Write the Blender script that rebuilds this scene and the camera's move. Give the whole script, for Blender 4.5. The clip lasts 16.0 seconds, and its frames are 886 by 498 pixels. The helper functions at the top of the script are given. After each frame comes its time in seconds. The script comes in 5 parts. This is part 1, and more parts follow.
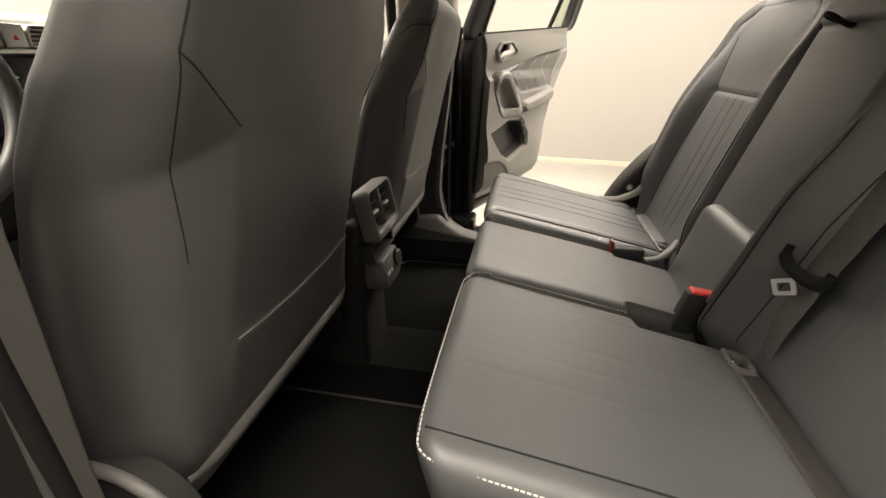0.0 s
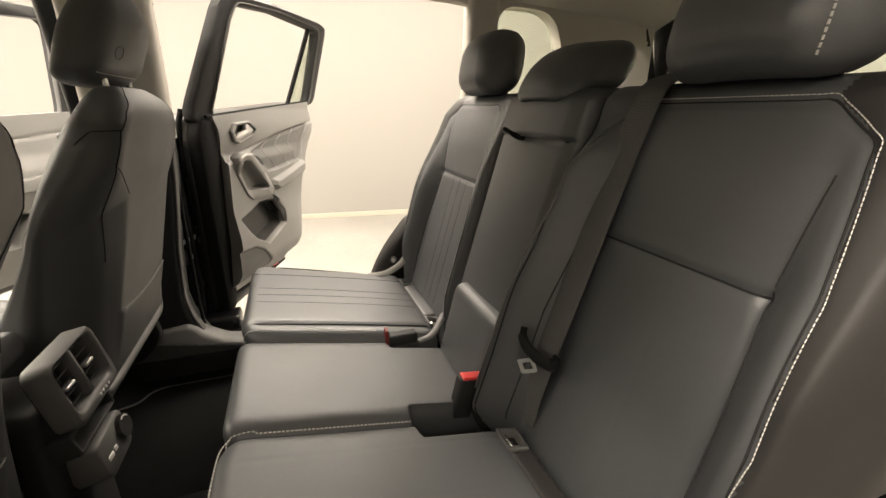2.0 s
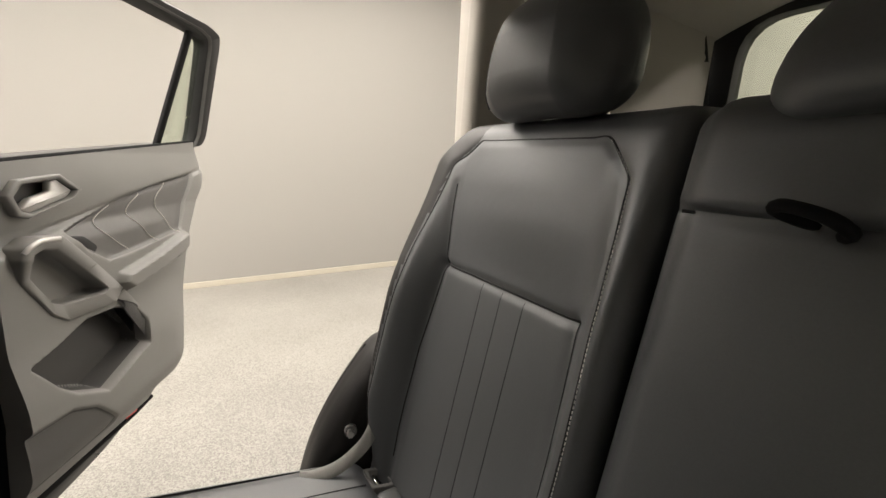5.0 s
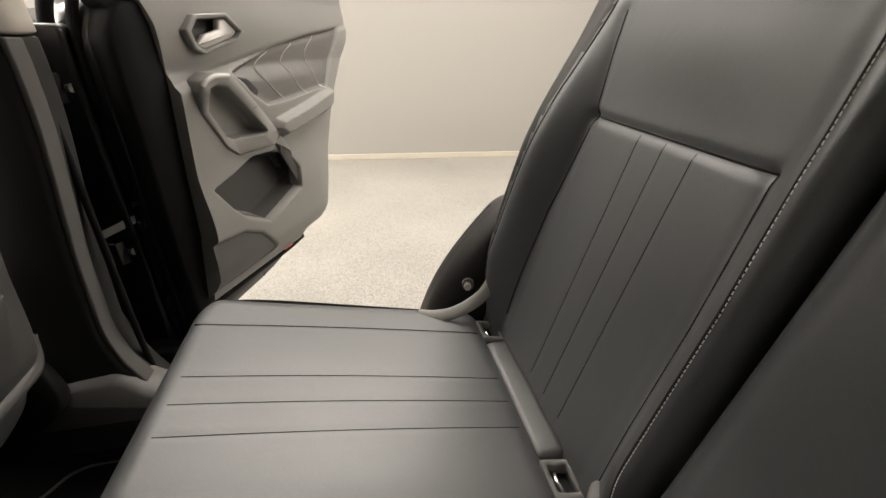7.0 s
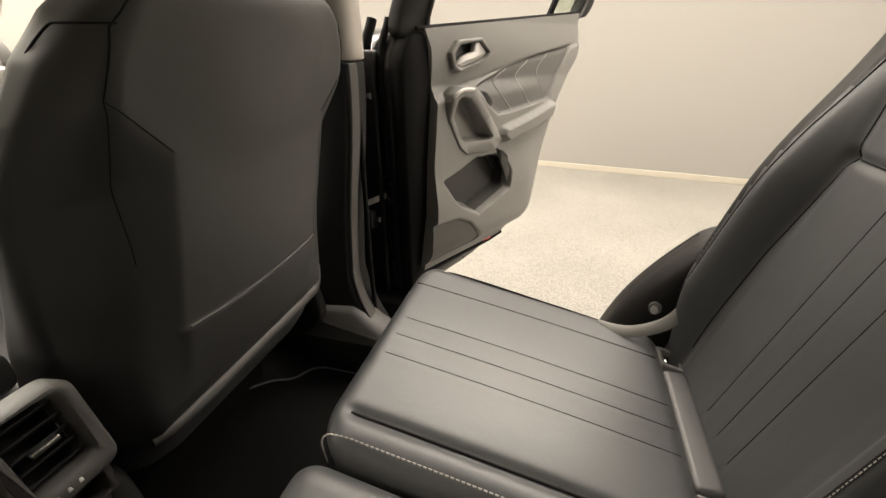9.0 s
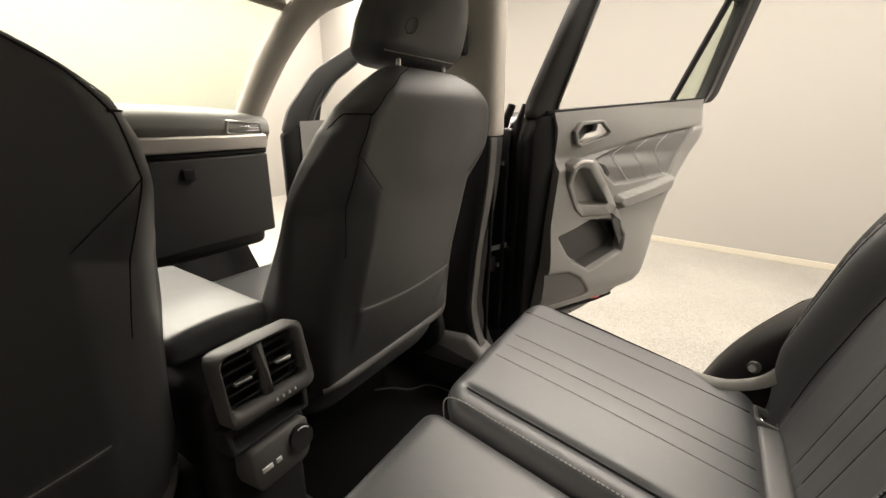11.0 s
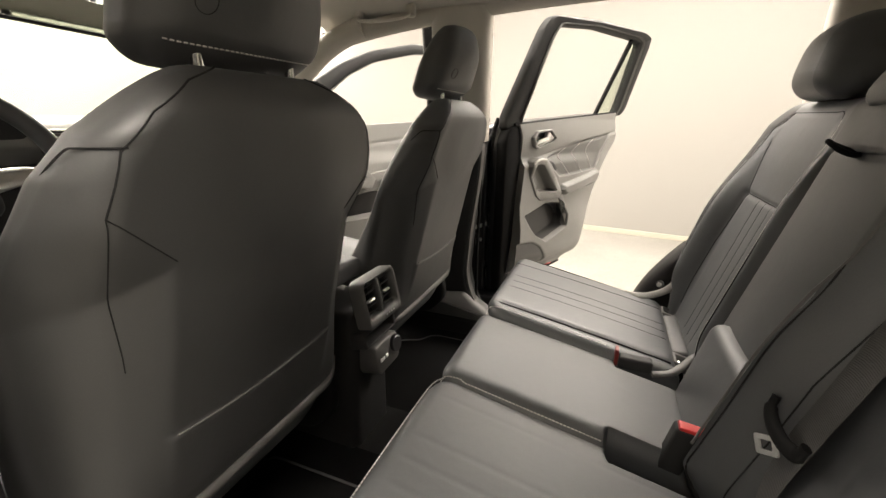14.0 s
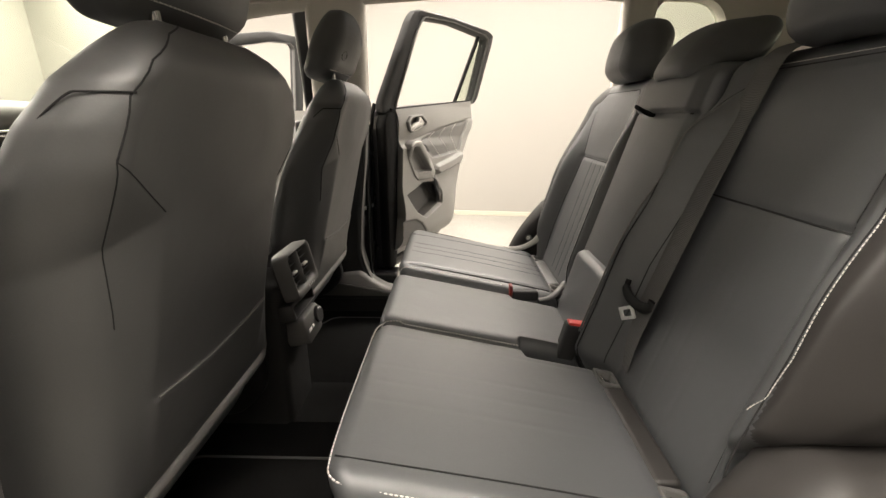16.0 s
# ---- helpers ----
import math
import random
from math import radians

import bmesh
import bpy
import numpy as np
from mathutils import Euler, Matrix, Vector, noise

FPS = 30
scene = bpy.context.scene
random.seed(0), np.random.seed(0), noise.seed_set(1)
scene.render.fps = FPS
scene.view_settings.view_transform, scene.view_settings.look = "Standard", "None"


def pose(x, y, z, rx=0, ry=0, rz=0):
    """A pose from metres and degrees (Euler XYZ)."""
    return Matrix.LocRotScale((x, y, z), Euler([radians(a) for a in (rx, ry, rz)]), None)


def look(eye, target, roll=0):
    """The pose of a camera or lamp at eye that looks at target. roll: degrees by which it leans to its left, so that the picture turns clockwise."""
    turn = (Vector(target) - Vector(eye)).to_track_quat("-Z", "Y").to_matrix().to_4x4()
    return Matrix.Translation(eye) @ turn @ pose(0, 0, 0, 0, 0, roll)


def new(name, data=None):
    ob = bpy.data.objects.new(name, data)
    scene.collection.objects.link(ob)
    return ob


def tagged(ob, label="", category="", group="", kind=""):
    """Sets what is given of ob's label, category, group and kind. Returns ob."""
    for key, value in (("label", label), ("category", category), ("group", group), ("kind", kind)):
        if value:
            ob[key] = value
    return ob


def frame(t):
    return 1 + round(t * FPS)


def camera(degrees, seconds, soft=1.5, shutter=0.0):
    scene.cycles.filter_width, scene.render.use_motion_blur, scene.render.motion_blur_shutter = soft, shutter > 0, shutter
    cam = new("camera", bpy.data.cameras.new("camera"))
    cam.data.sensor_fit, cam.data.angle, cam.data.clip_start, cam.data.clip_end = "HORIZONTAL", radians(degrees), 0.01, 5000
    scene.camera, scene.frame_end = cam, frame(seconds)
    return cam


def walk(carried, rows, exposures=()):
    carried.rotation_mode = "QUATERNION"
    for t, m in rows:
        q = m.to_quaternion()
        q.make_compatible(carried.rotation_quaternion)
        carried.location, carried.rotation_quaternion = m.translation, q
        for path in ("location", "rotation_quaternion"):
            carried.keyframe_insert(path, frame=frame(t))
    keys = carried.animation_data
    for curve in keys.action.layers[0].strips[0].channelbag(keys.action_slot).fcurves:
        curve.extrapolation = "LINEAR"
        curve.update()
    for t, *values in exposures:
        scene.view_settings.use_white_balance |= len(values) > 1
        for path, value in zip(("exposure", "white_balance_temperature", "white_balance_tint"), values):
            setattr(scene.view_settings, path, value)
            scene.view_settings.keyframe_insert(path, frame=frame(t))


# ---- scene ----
cam = camera(93.5, 16.0)
PATH = [
    (0, (0.155, -0.031, 1.175), (-0.193, 1.751, 0.335), -0.0),
    (0.5, (0.153, -0.017, 1.162), (0.164, 1.799, 0.325), -0.5),
    (1, (0.135, -0.008, 1.179), (0.425, 1.791, 0.355), -0.2),
    (1.5, (0.171, 0.034, 1.22), (0.665, 1.821, 0.471), 0.3),
    (2, (0.207, 0.071, 1.278), (0.849, 1.853, 0.636), 0.2),
    (2.5, (0.221, 0.093, 1.313), (0.961, 1.872, 0.776), 0.3),
    (3, (0.22, 0.195, 1.294), (1.019, 1.966, 0.819), -0.5),
    (5.5, (0.335, 0.78, 1.255), (1.312, 2.464, 0.797), -0.0),
    (6, (0.328, 0.767, 1.227), (1.127, 2.492, 0.606), 0.2),
    (6.5, (0.329, 0.768, 1.201), (0.911, 2.511, 0.412), 0.3),
    (7, (0.324, 0.764, 1.192), (0.689, 2.503, 0.274), 0.3),
    (7.5, (0.31, 0.764, 1.186), (0.444, 2.493, 0.19), 0.1),
    (8, (0.29, 0.741, 1.201), (0.217, 2.462, 0.185), 0.0),
    (8.5, (0.28, 0.708, 1.225), (0.009, 2.427, 0.239), -0.0),
    (9, (0.3, 0.677, 1.224), (-0.182, 2.399, 0.328), -0.3),
    (9.5, (0.308, 0.646, 1.223), (-0.353, 2.358, 0.428), -0.0),
    (10, (0.323, 0.608, 1.224), (-0.502, 2.291, 0.526), -0.1),
    (12.5, (0.395, 0.259, 1.262), (-0.672, 1.848, 0.682), 1.1),
    (13, (0.382, 0.183, 1.267), (-0.628, 1.808, 0.684), 0.9),
    (13.5, (0.358, 0.099, 1.264), (-0.525, 1.795, 0.677), 0.8),
    (14, (0.315, 0.026, 1.264), (-0.382, 1.804, 0.67), 0.6),
    (14.5, (0.272, -0.048, 1.252), (-0.227, 1.794, 0.654), 0.2),
    (15, (0.25, -0.079, 1.241), (-0.052, 1.805, 0.642), -0.0),
    (15.5, (0.225, -0.097, 1.231), (0.085, 1.805, 0.628), 0.1),
    (16, (0.219, -0.128, 1.216), (0.17, 1.779, 0.614), -0.1),
]
EXPOSURES = [(0.0, 0.70, 6500, 10), (3.0, 0.62, 6550, 10), (5.5, 0.12, 6000, 10), (8.0, 0.26, 6250, 10), (10.0, 0.34, 6450, 10), (12.5, 0.46, 6000, 10), (14.5, 0.74, 6300, 10), (16.0, 0.74, 6250, 10)]
walk(cam, [(t, look(eye, target, roll)) for t, eye, target, roll in PATH], EXPOSURES)

# ---- light ----
world = bpy.data.worlds.new("world")
scene.world = world
world.use_nodes = True
world.node_tree.nodes["Background"].inputs[0].default_value = (1.0, 0.95, 0.86, 1)
world.node_tree.nodes["Background"].inputs[1].default_value = 0.02
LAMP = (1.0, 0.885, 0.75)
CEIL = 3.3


def fill_lamp(x, y, sx, sy, watts):
    data = bpy.data.lights.new("fill_area", "AREA")
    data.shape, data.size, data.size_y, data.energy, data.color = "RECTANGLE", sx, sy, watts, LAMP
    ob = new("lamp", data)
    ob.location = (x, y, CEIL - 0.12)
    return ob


# (x, y, length, width, watts) of unseen lamp rows added under the garage ceiling
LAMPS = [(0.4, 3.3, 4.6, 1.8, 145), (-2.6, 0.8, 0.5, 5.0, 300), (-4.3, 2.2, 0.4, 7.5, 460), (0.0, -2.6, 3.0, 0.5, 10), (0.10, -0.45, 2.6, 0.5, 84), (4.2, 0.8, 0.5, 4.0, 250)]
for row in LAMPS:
    fill_lamp(*row)


# ---- materials ----
def nodes_of(name):
    m = bpy.data.materials.new(name)
    m.use_nodes = True
    return m, m.node_tree.nodes, m.node_tree.links, m.node_tree.nodes["Principled BSDF"]


def mat(name, color, rough=0.5, metal=0.0, grain=300.0, bump=0.1, vary=0.12, blotch=6.0, kind="noise", coat=0.0, spec=0.5, sheen=0.0):
    """A surface with fine relief and colour that varies at two scales."""
    m, nd, lk, b = nodes_of(name)
    tc = nd.new("ShaderNodeTexCoord")
    fine, wide = nd.new("ShaderNodeTexNoise"), nd.new("ShaderNodeTexNoise")
    fine.inputs["Scale"].default_value, wide.inputs["Scale"].default_value = grain, blotch
    fine.inputs["Detail"].default_value, wide.inputs["Detail"].default_value = 3, 5
    for n in (fine, wide):
        lk.new(tc.outputs["Object"], n.inputs["Vector"])
    mix = nd.new("ShaderNodeMix")
    mix.data_type = "FLOAT"
    mix.inputs[0].default_value = 0.6
    lk.new(fine.outputs["Fac"], mix.inputs[2])
    lk.new(wide.outputs["Fac"], mix.inputs[3])
    ramp = nd.new("ShaderNodeMapRange")
    ramp.inputs[1].default_value, ramp.inputs[2].default_value = 0.3, 0.7
    ramp.inputs[3].default_value, ramp.inputs[4].default_value = 1 - vary, 1 + vary
    lk.new(mix.outputs[0], ramp.inputs[0])
    mul = nd.new("ShaderNodeVectorMath")
    mul.operation = "SCALE"
    mul.inputs[0].default_value = color
    lk.new(ramp.outputs[0], mul.inputs["Scale"])
    lk.new(mul.outputs[0], b.inputs["Base Color"])
    rr = nd.new("ShaderNodeMapRange")
    rr.inputs[1].default_value, rr.inputs[2].default_value = 0.3, 0.7
    rr.inputs[3].default_value, rr.inputs[4].default_value = max(0.02, rough - 0.06), min(1, rough + 0.06)
    lk.new(wide.outputs["Fac"], rr.inputs[0])
    lk.new(rr.outputs[0], b.inputs["Roughness"])
    b.inputs["Metallic"].default_value = metal
    b.inputs["Coat Weight"].default_value = coat
    b.inputs["Specular IOR Level"].default_value = spec
    b.inputs["Sheen Weight"].default_value = sheen
    if bump:
        bp = nd.new("ShaderNodeBump")
        bp.inputs["Strength"].default_value, bp.inputs["Distance"].default_value = bump, 0.001
        if kind == "leather":
            vo = nd.new("ShaderNodeTexVoronoi")
            vo.feature = "DISTANCE_TO_EDGE"
            vo.inputs["Scale"].default_value = grain
            lk.new(tc.outputs["Object"], vo.inputs["Vector"])
            lk.new(vo.outputs["Distance"], bp.inputs["Height"])
            crease = nd.new("ShaderNodeTexNoise")
            crease.inputs["Scale"].default_value, crease.inputs["Detail"].default_value = 14, 4
            crease.inputs["Distortion"].default_value = 0.6
            lk.new(tc.outputs["Object"], crease.inputs["Vector"])
            b2 = nd.new("ShaderNodeBump")
            b2.inputs["Strength"].default_value, b2.inputs["Distance"].default_value = 0.22, 0.004
            lk.new(crease.outputs["Fac"], b2.inputs["Height"])
            lk.new(b2.outputs["Normal"], bp.inputs["Normal"])
        elif kind == "weave":
            wv = nd.new("ShaderNodeTexWave")
            wv.inputs["Scale"].default_value, wv.inputs["Distortion"].default_value = grain, 1.5
            lk.new(tc.outputs["Object"], wv.inputs["Vector"])
            lk.new(wv.outputs["Fac"], bp.inputs["Height"])
        else:
            lk.new(fine.outputs["Fac"], bp.inputs["Height"])
        lk.new(bp.outputs["Normal"], b.inputs["Normal"])
    return m


def speckle(name, base, light, dark, scale):
    """Epoxy floor with strewn flakes."""
    m, nd, lk, b = nodes_of(name)
    tc = nd.new("ShaderNodeTexCoord")
    vo = nd.new("ShaderNodeTexVoronoi")
    vo.inputs["Scale"].default_value = scale
    lk.new(tc.outputs["Object"], vo.inputs["Vector"])
    sep = nd.new("ShaderNodeSeparateColor")
    lk.new(vo.outputs["Color"], sep.inputs[0])
    ramp = nd.new("ShaderNodeValToRGB")
    ramp.color_ramp.interpolation = "CONSTANT"
    e = ramp.color_ramp.elements
    e[0].position, e[0].color = 0.0, (*dark, 1)
    e[1].position, e[1].color = 0.16, (*base, 1)
    for pos, col in ((0.42, [c * 0.8 for c in base]), (0.6, [c * 1.18 for c in base]), (0.82, light)):
        el = e.new(pos)
        el.color = (*col, 1)
    lk.new(sep.outputs[0], ramp.inputs[0])
    no = nd.new("ShaderNodeTexNoise")
    no.inputs["Scale"].default_value, no.inputs["Detail"].default_value = 1.3, 6
    lk.new(tc.outputs["Object"], no.inputs["Vector"])
    mr = nd.new("ShaderNodeMapRange")
    mr.inputs[1].default_value, mr.inputs[2].default_value, mr.inputs[3].default_value, mr.inputs[4].default_value = 0.3, 0.7, 0.86, 1.1
    lk.new(no.outputs["Fac"], mr.inputs[0])
    mul = nd.new("ShaderNodeVectorMath")
    mul.operation = "SCALE"
    lk.new(ramp.outputs[0], mul.inputs[0])
    lk.new(mr.outputs[0], mul.inputs["Scale"])
    lk.new(mul.outputs[0], b.inputs["Base Color"])
    b.inputs["Roughness"].default_value = 0.5
    bp = nd.new("ShaderNodeBump")
    bp.inputs["Strength"].default_value, bp.inputs["Distance"].default_value = 0.2, 0.001
    lk.new(vo.outputs["Distance"], bp.inputs["Height"])
    lk.new(bp.outputs["Normal"], b.inputs["Normal"])
    return m


def glass(name, tint):
    m, nd, lk, b = nodes_of(name)
    tr, gl, mx = nd.new("ShaderNodeBsdfTransparent"), nd.new("ShaderNodeBsdfGlossy"), nd.new("ShaderNodeMixShader")
    tr.inputs[0].default_value = (*tint, 1)
    gl.inputs["Roughness"].default_value = 0.01
    fr, pw, sc = nd.new("ShaderNodeLayerWeight"), nd.new("ShaderNodeMath"), nd.new("ShaderNodeMath")
    pw.operation, sc.operation = "POWER", "MULTIPLY_ADD"
    lk.new(fr.outputs["Facing"], pw.inputs[0])
    pw.inputs[1].default_value = 5.0
    lk.new(pw.outputs[0], sc.inputs[0])
    sc.inputs[1].default_value, sc.inputs[2].default_value = 0.5, 0.03
    lk.new(sc.outputs[0], mx.inputs[0])
    lk.new(tr.outputs[0], mx.inputs[1])
    lk.new(gl.outputs[0], mx.inputs[2])
    lk.new(mx.outputs[0], nd["Material Output"].inputs[0])
    return m


def glow(name, color, strength):
    m, nd, lk, b = nodes_of(name)
    b.inputs["Base Color"].default_value = (0.8, 0.8, 0.8, 1)
    b.inputs["Emission Color"].default_value = (*color, 1)
    b.inputs["Emission Strength"].default_value = strength
    return m


LEATHER = mat("black_leather", (0.0525, 0.0548, 0.0575), 0.48, grain=520, bump=0.08, vary=0.14, blotch=5, kind="leather", spec=0.85)
LEATHER_SMOOTH = mat("smooth_leather", (0.052, 0.0525, 0.0525), 0.50, grain=600, bump=0.08, vary=0.12, blotch=4, kind="leather", spec=0.8)
SEAM = mat("seam_thread_dark", (0.008, 0.008, 0.008), 0.9, bump=0, vary=0.1)
POCKET_EDGE = mat("pocket_edge_cord", (0.13, 0.128, 0.122), 0.6, bump=0.05)
STITCH = mat("stitch_thread_light", (0.55, 0.53, 0.50), 0.8, grain=900, bump=0.1, vary=0.15)
# dark bolster leather, deepened further by shade put into its colour
SHADED_BOLSTER = mat("shaded_bolster_leather", (0.021, 0.0195, 0.0185), 0.50, grain=600, bump=0.08, vary=0.1, kind="leather", spec=0.35)
PLASTIC = mat("soft_black_plastic", (0.022, 0.022, 0.022), 0.6, grain=700, bump=0.15, vary=0.1, spec=0.3)
GREY_PLASTIC = mat("grey_trim_plastic", (0.085, 0.083, 0.08), 0.55, grain=650, bump=0.15, vary=0.08)
DOOR_GREY = mat("door_trim_plastic", (0.21, 0.206, 0.198), 0.55, grain=650, bump=0.2, vary=0.06)
GREY_EDGE = mat("grey_edge_plastic", (0.15, 0.147, 0.142), 0.5, grain=650, bump=0.15, vary=0.08)
DOOR_INSERT = mat("door_insert_leather", (0.13, 0.128, 0.123), 0.5, grain=420, bump=0.2, vary=0.06, kind="leather")
# dark tone for the shade in the door pocket
POCKET_SHADE = mat("pocket_shade", (0.060, 0.059, 0.057), 0.75, grain=500, bump=0.1)
PAINT = mat("black_body_paint", (0.006, 0.006, 0.007), 0.32, bump=0, vary=0.05, coat=0.15)
RUBBER = mat("black_rubber", (0.008, 0.008, 0.008), 0.8, grain=300, bump=0.1, spec=0.15)
HEADLINER = mat("headliner_fabric", (0.50, 0.475, 0.43), 0.95, grain=900, bump=0.15, vary=0.05, kind="weave")
PILLAR = mat("pale_pillar_trim", (0.50, 0.47, 0.42), 0.7, grain=800, bump=0.1, vary=0.05)
CARPET = mat("black_carpet", (0.009, 0.009, 0.009), 1.0, grain=700, bump=0.8, vary=0.35, blotch=9, spec=0.1)
BELT = mat("belt_webbing", (0.075, 0.074, 0.072), 0.7, grain=420, bump=0.4, vary=0.1, kind="weave")
TONGUE = mat("bright_metal", (0.86, 0.86, 0.84), 0.38, metal=0.85, bump=0, vary=0.04)
# paler copy of BELT for the strongly lit strap, light put into its colour
BELT_LIT = mat("lit_belt_webbing", (0.24, 0.235, 0.22), 0.7, grain=420, bump=0.3, vary=0.1, kind="weave")
CHROME = mat("chrome", (0.75, 0.75, 0.74), 0.16, metal=1.0, bump=0, vary=0.04)
PALE_SATIN = mat("pale_satin_plastic", (0.52, 0.51, 0.49), 0.42, metal=0.25, grain=400, bump=0.02, vary=0.05)
SATIN = mat("satin_metal", (0.55, 0.54, 0.52), 0.34, metal=1.0, bump=0, vary=0.05)
RED = mat("red_plastic", (0.62, 0.035, 0.03), 0.4, grain=500, bump=0.05)
RED_DARK = mat("dark_red_plastic", (0.16, 0.018, 0.016), 0.45, grain=500, bump=0.05)
WHITE_MARK = mat("white_print", (0.75, 0.75, 0.75), 0.6, bump=0)
MIRROR = mat("mirror_glass", (0.82, 0.86, 0.80), 0.02, metal=1.0, bump=0, vary=0.0)
GLOSS = mat("gloss_black", (0.008, 0.008, 0.008), 0.08, bump=0, vary=0.05)
# dark dash plastic lightened, the windscreen glare put into the colour
DASH_TOP = mat("dash_plastic_in_glare", (0.17, 0.168, 0.158), 0.6, grain=500, bump=0.25, vary=0.08)
DECOR = mat("brushed_decor_strip", (0.40, 0.38, 0.35), 0.35, metal=0.5, grain=250, bump=0.05, vary=0.06)
WALL = mat("painted_wall", (0.222, 0.212, 0.195), 0.75, grain=120, bump=0.12, vary=0.025, blotch=1.2)
WALL_TRIM = mat("painted_baseboard", (0.33, 0.305, 0.25), 0.5, grain=90, bump=0.05, vary=0.05)
CONCRETE = speckle("flake_floor", (0.205, 0.196, 0.178), (0.262, 0.251, 0.229), (0.140, 0.134, 0.122), 210)
# unseen ceiling, whiter than the walls to bounce fill light down
WHITE_CEILING = mat("white_ceiling_paint", (0.74, 0.72, 0.67), 0.85, grain=120, bump=0.1, vary=0.03, blotch=1.2)
# lighter copy of WALL for the wall ahead, its brightness put into the paint
LIT_WALL = mat("lit_wall_paint", (0.27, 0.259, 0.238), 0.75, grain=120, bump=0.12, vary=0.025, blotch=1.2)
# unseen near wall made dark so less light bounces into the cabin
BOUNCE_CUT_WALL = mat("bounce_cut_grey", (0.10, 0.098, 0.094), 0.8, grain=120, bump=0.12, vary=0.05, blotch=1.2)
TINT = glass("green_tinted_glass", (0.89, 0.925, 0.865))
LAMP_GLOW = glow("lamp_diffuser", LAMP, 6.0)
DOME_GLOW = glow("reading_light_lens", (0.9, 0.95, 1.0), 14.0)


# ---- mesh helpers ----
CY = 0.815  # the car's centre line


def mesh_of(name, V, F, material, smooth=True):
    me = bpy.data.meshes.new(name)
    me.from_pydata([tuple(map(float, v)) for v in V], [], [tuple(map(int, f)) for f in F])
    me.materials.append(material)
    bm = bmesh.new()
    bm.from_mesh(me)
    bmesh.ops.recalc_face_normals(bm, faces=bm.faces)
    bm.to_mesh(me)
    bm.free()
    if smooth:
        me.polygons.foreach_set("use_smooth", [True] * len(me.polygons))
        me.set_sharp_from_angle(angle=radians(smooth if smooth is not True else 50))
    return me


def part(name, shape, material, parent=None, label="", smooth=True):
    """One mesh object from (V, F), in world coordinates, under a thing or a part."""
    ob = new(name, mesh_of(name, shape[0], shape[1], material, smooth))
    if parent is not None:
        ob.parent = parent
        ob.matrix_parent_inverse = Matrix.Translation(-parent.location) if parent.type == "EMPTY" else Matrix()
    return tagged(ob, label)


def thing(name, base, label, category, group="", kind=""):
    ob = new(name)
    ob.empty_display_size = 0.1
    ob.location = base
    return tagged(ob, label, category, group, kind)


def join(*shapes):
    V, F, k = [], [], 0
    for v, f in shapes:
        V.extend([tuple(p) for p in v])
        F.extend([tuple(i + k for i in q) for q in f])
        k += len(v)
    return V, F


def spaced(h, r, n):
    """Grid stops along one axis, closer in the rounded rim."""
    rim = np.array([0.0, 0.12, 0.3, 0.5, 0.72, 1.0]) * r
    mid = np.linspace(-h + r, h - r, max(2, n))
    return np.unique(np.round(np.concatenate([-h + rim, mid, h - rim]), 6))


def rbox(h, r, n=(8, 8, 8), deform=None, at=(0, 0, 0)):
    """A box with rounded edges, gridded on all sides, then bent by deform(P)."""
    h = np.array(h, float)
    r = min(r, h.min() * 0.98)
    st = [spaced(h[i], r, n[i]) for i in range(3)]
    pts, faces, base = [], [], 0
    for ax in range(3):
        a, b = [i for i in range(3) if i != ax]
        A, B = np.meshgrid(st[a], st[b], indexing="ij")
        na, nb = A.shape
        idx = np.arange(na * nb).reshape(na, nb)
        quads = np.stack([idx[:-1, :-1], idx[1:, :-1], idx[1:, 1:], idx[:-1, 1:]], -1).reshape(-1, 4)
        for sgn in (-1, 1):
            P = np.zeros((na * nb, 3))
            P[:, a], P[:, b], P[:, ax] = A.ravel(), B.ravel(), sgn * h[ax]
            pts.append(P)
            faces.append(quads + base)
            base += len(P)
    P, Q = np.concatenate(pts), np.concatenate(faces)
    key, inv = np.unique(np.round(P, 5), axis=0, return_inverse=True)
    P, Q = key, inv.reshape(-1)[Q]
    inner = np.clip(P, -(h - r), h - r)
    d = P - inner
    ln = np.linalg.norm(d, axis=1, keepdims=True)
    P = np.where(ln > 1e-9, inner + d / np.maximum(ln, 1e-9) * r, P)
    if deform is not None:
        P = deform(P)
    return P + np.array(at), Q


def box(a, b, r=0.006, n=(2, 2, 2), deform=None):
    a, b = np.array(a, float), np.array(b, float)
    c = (a + b) / 2
    V, F = rbox((b - a) / 2, r, n)
    V = V + c
    return (deform(V) if deform else V), F


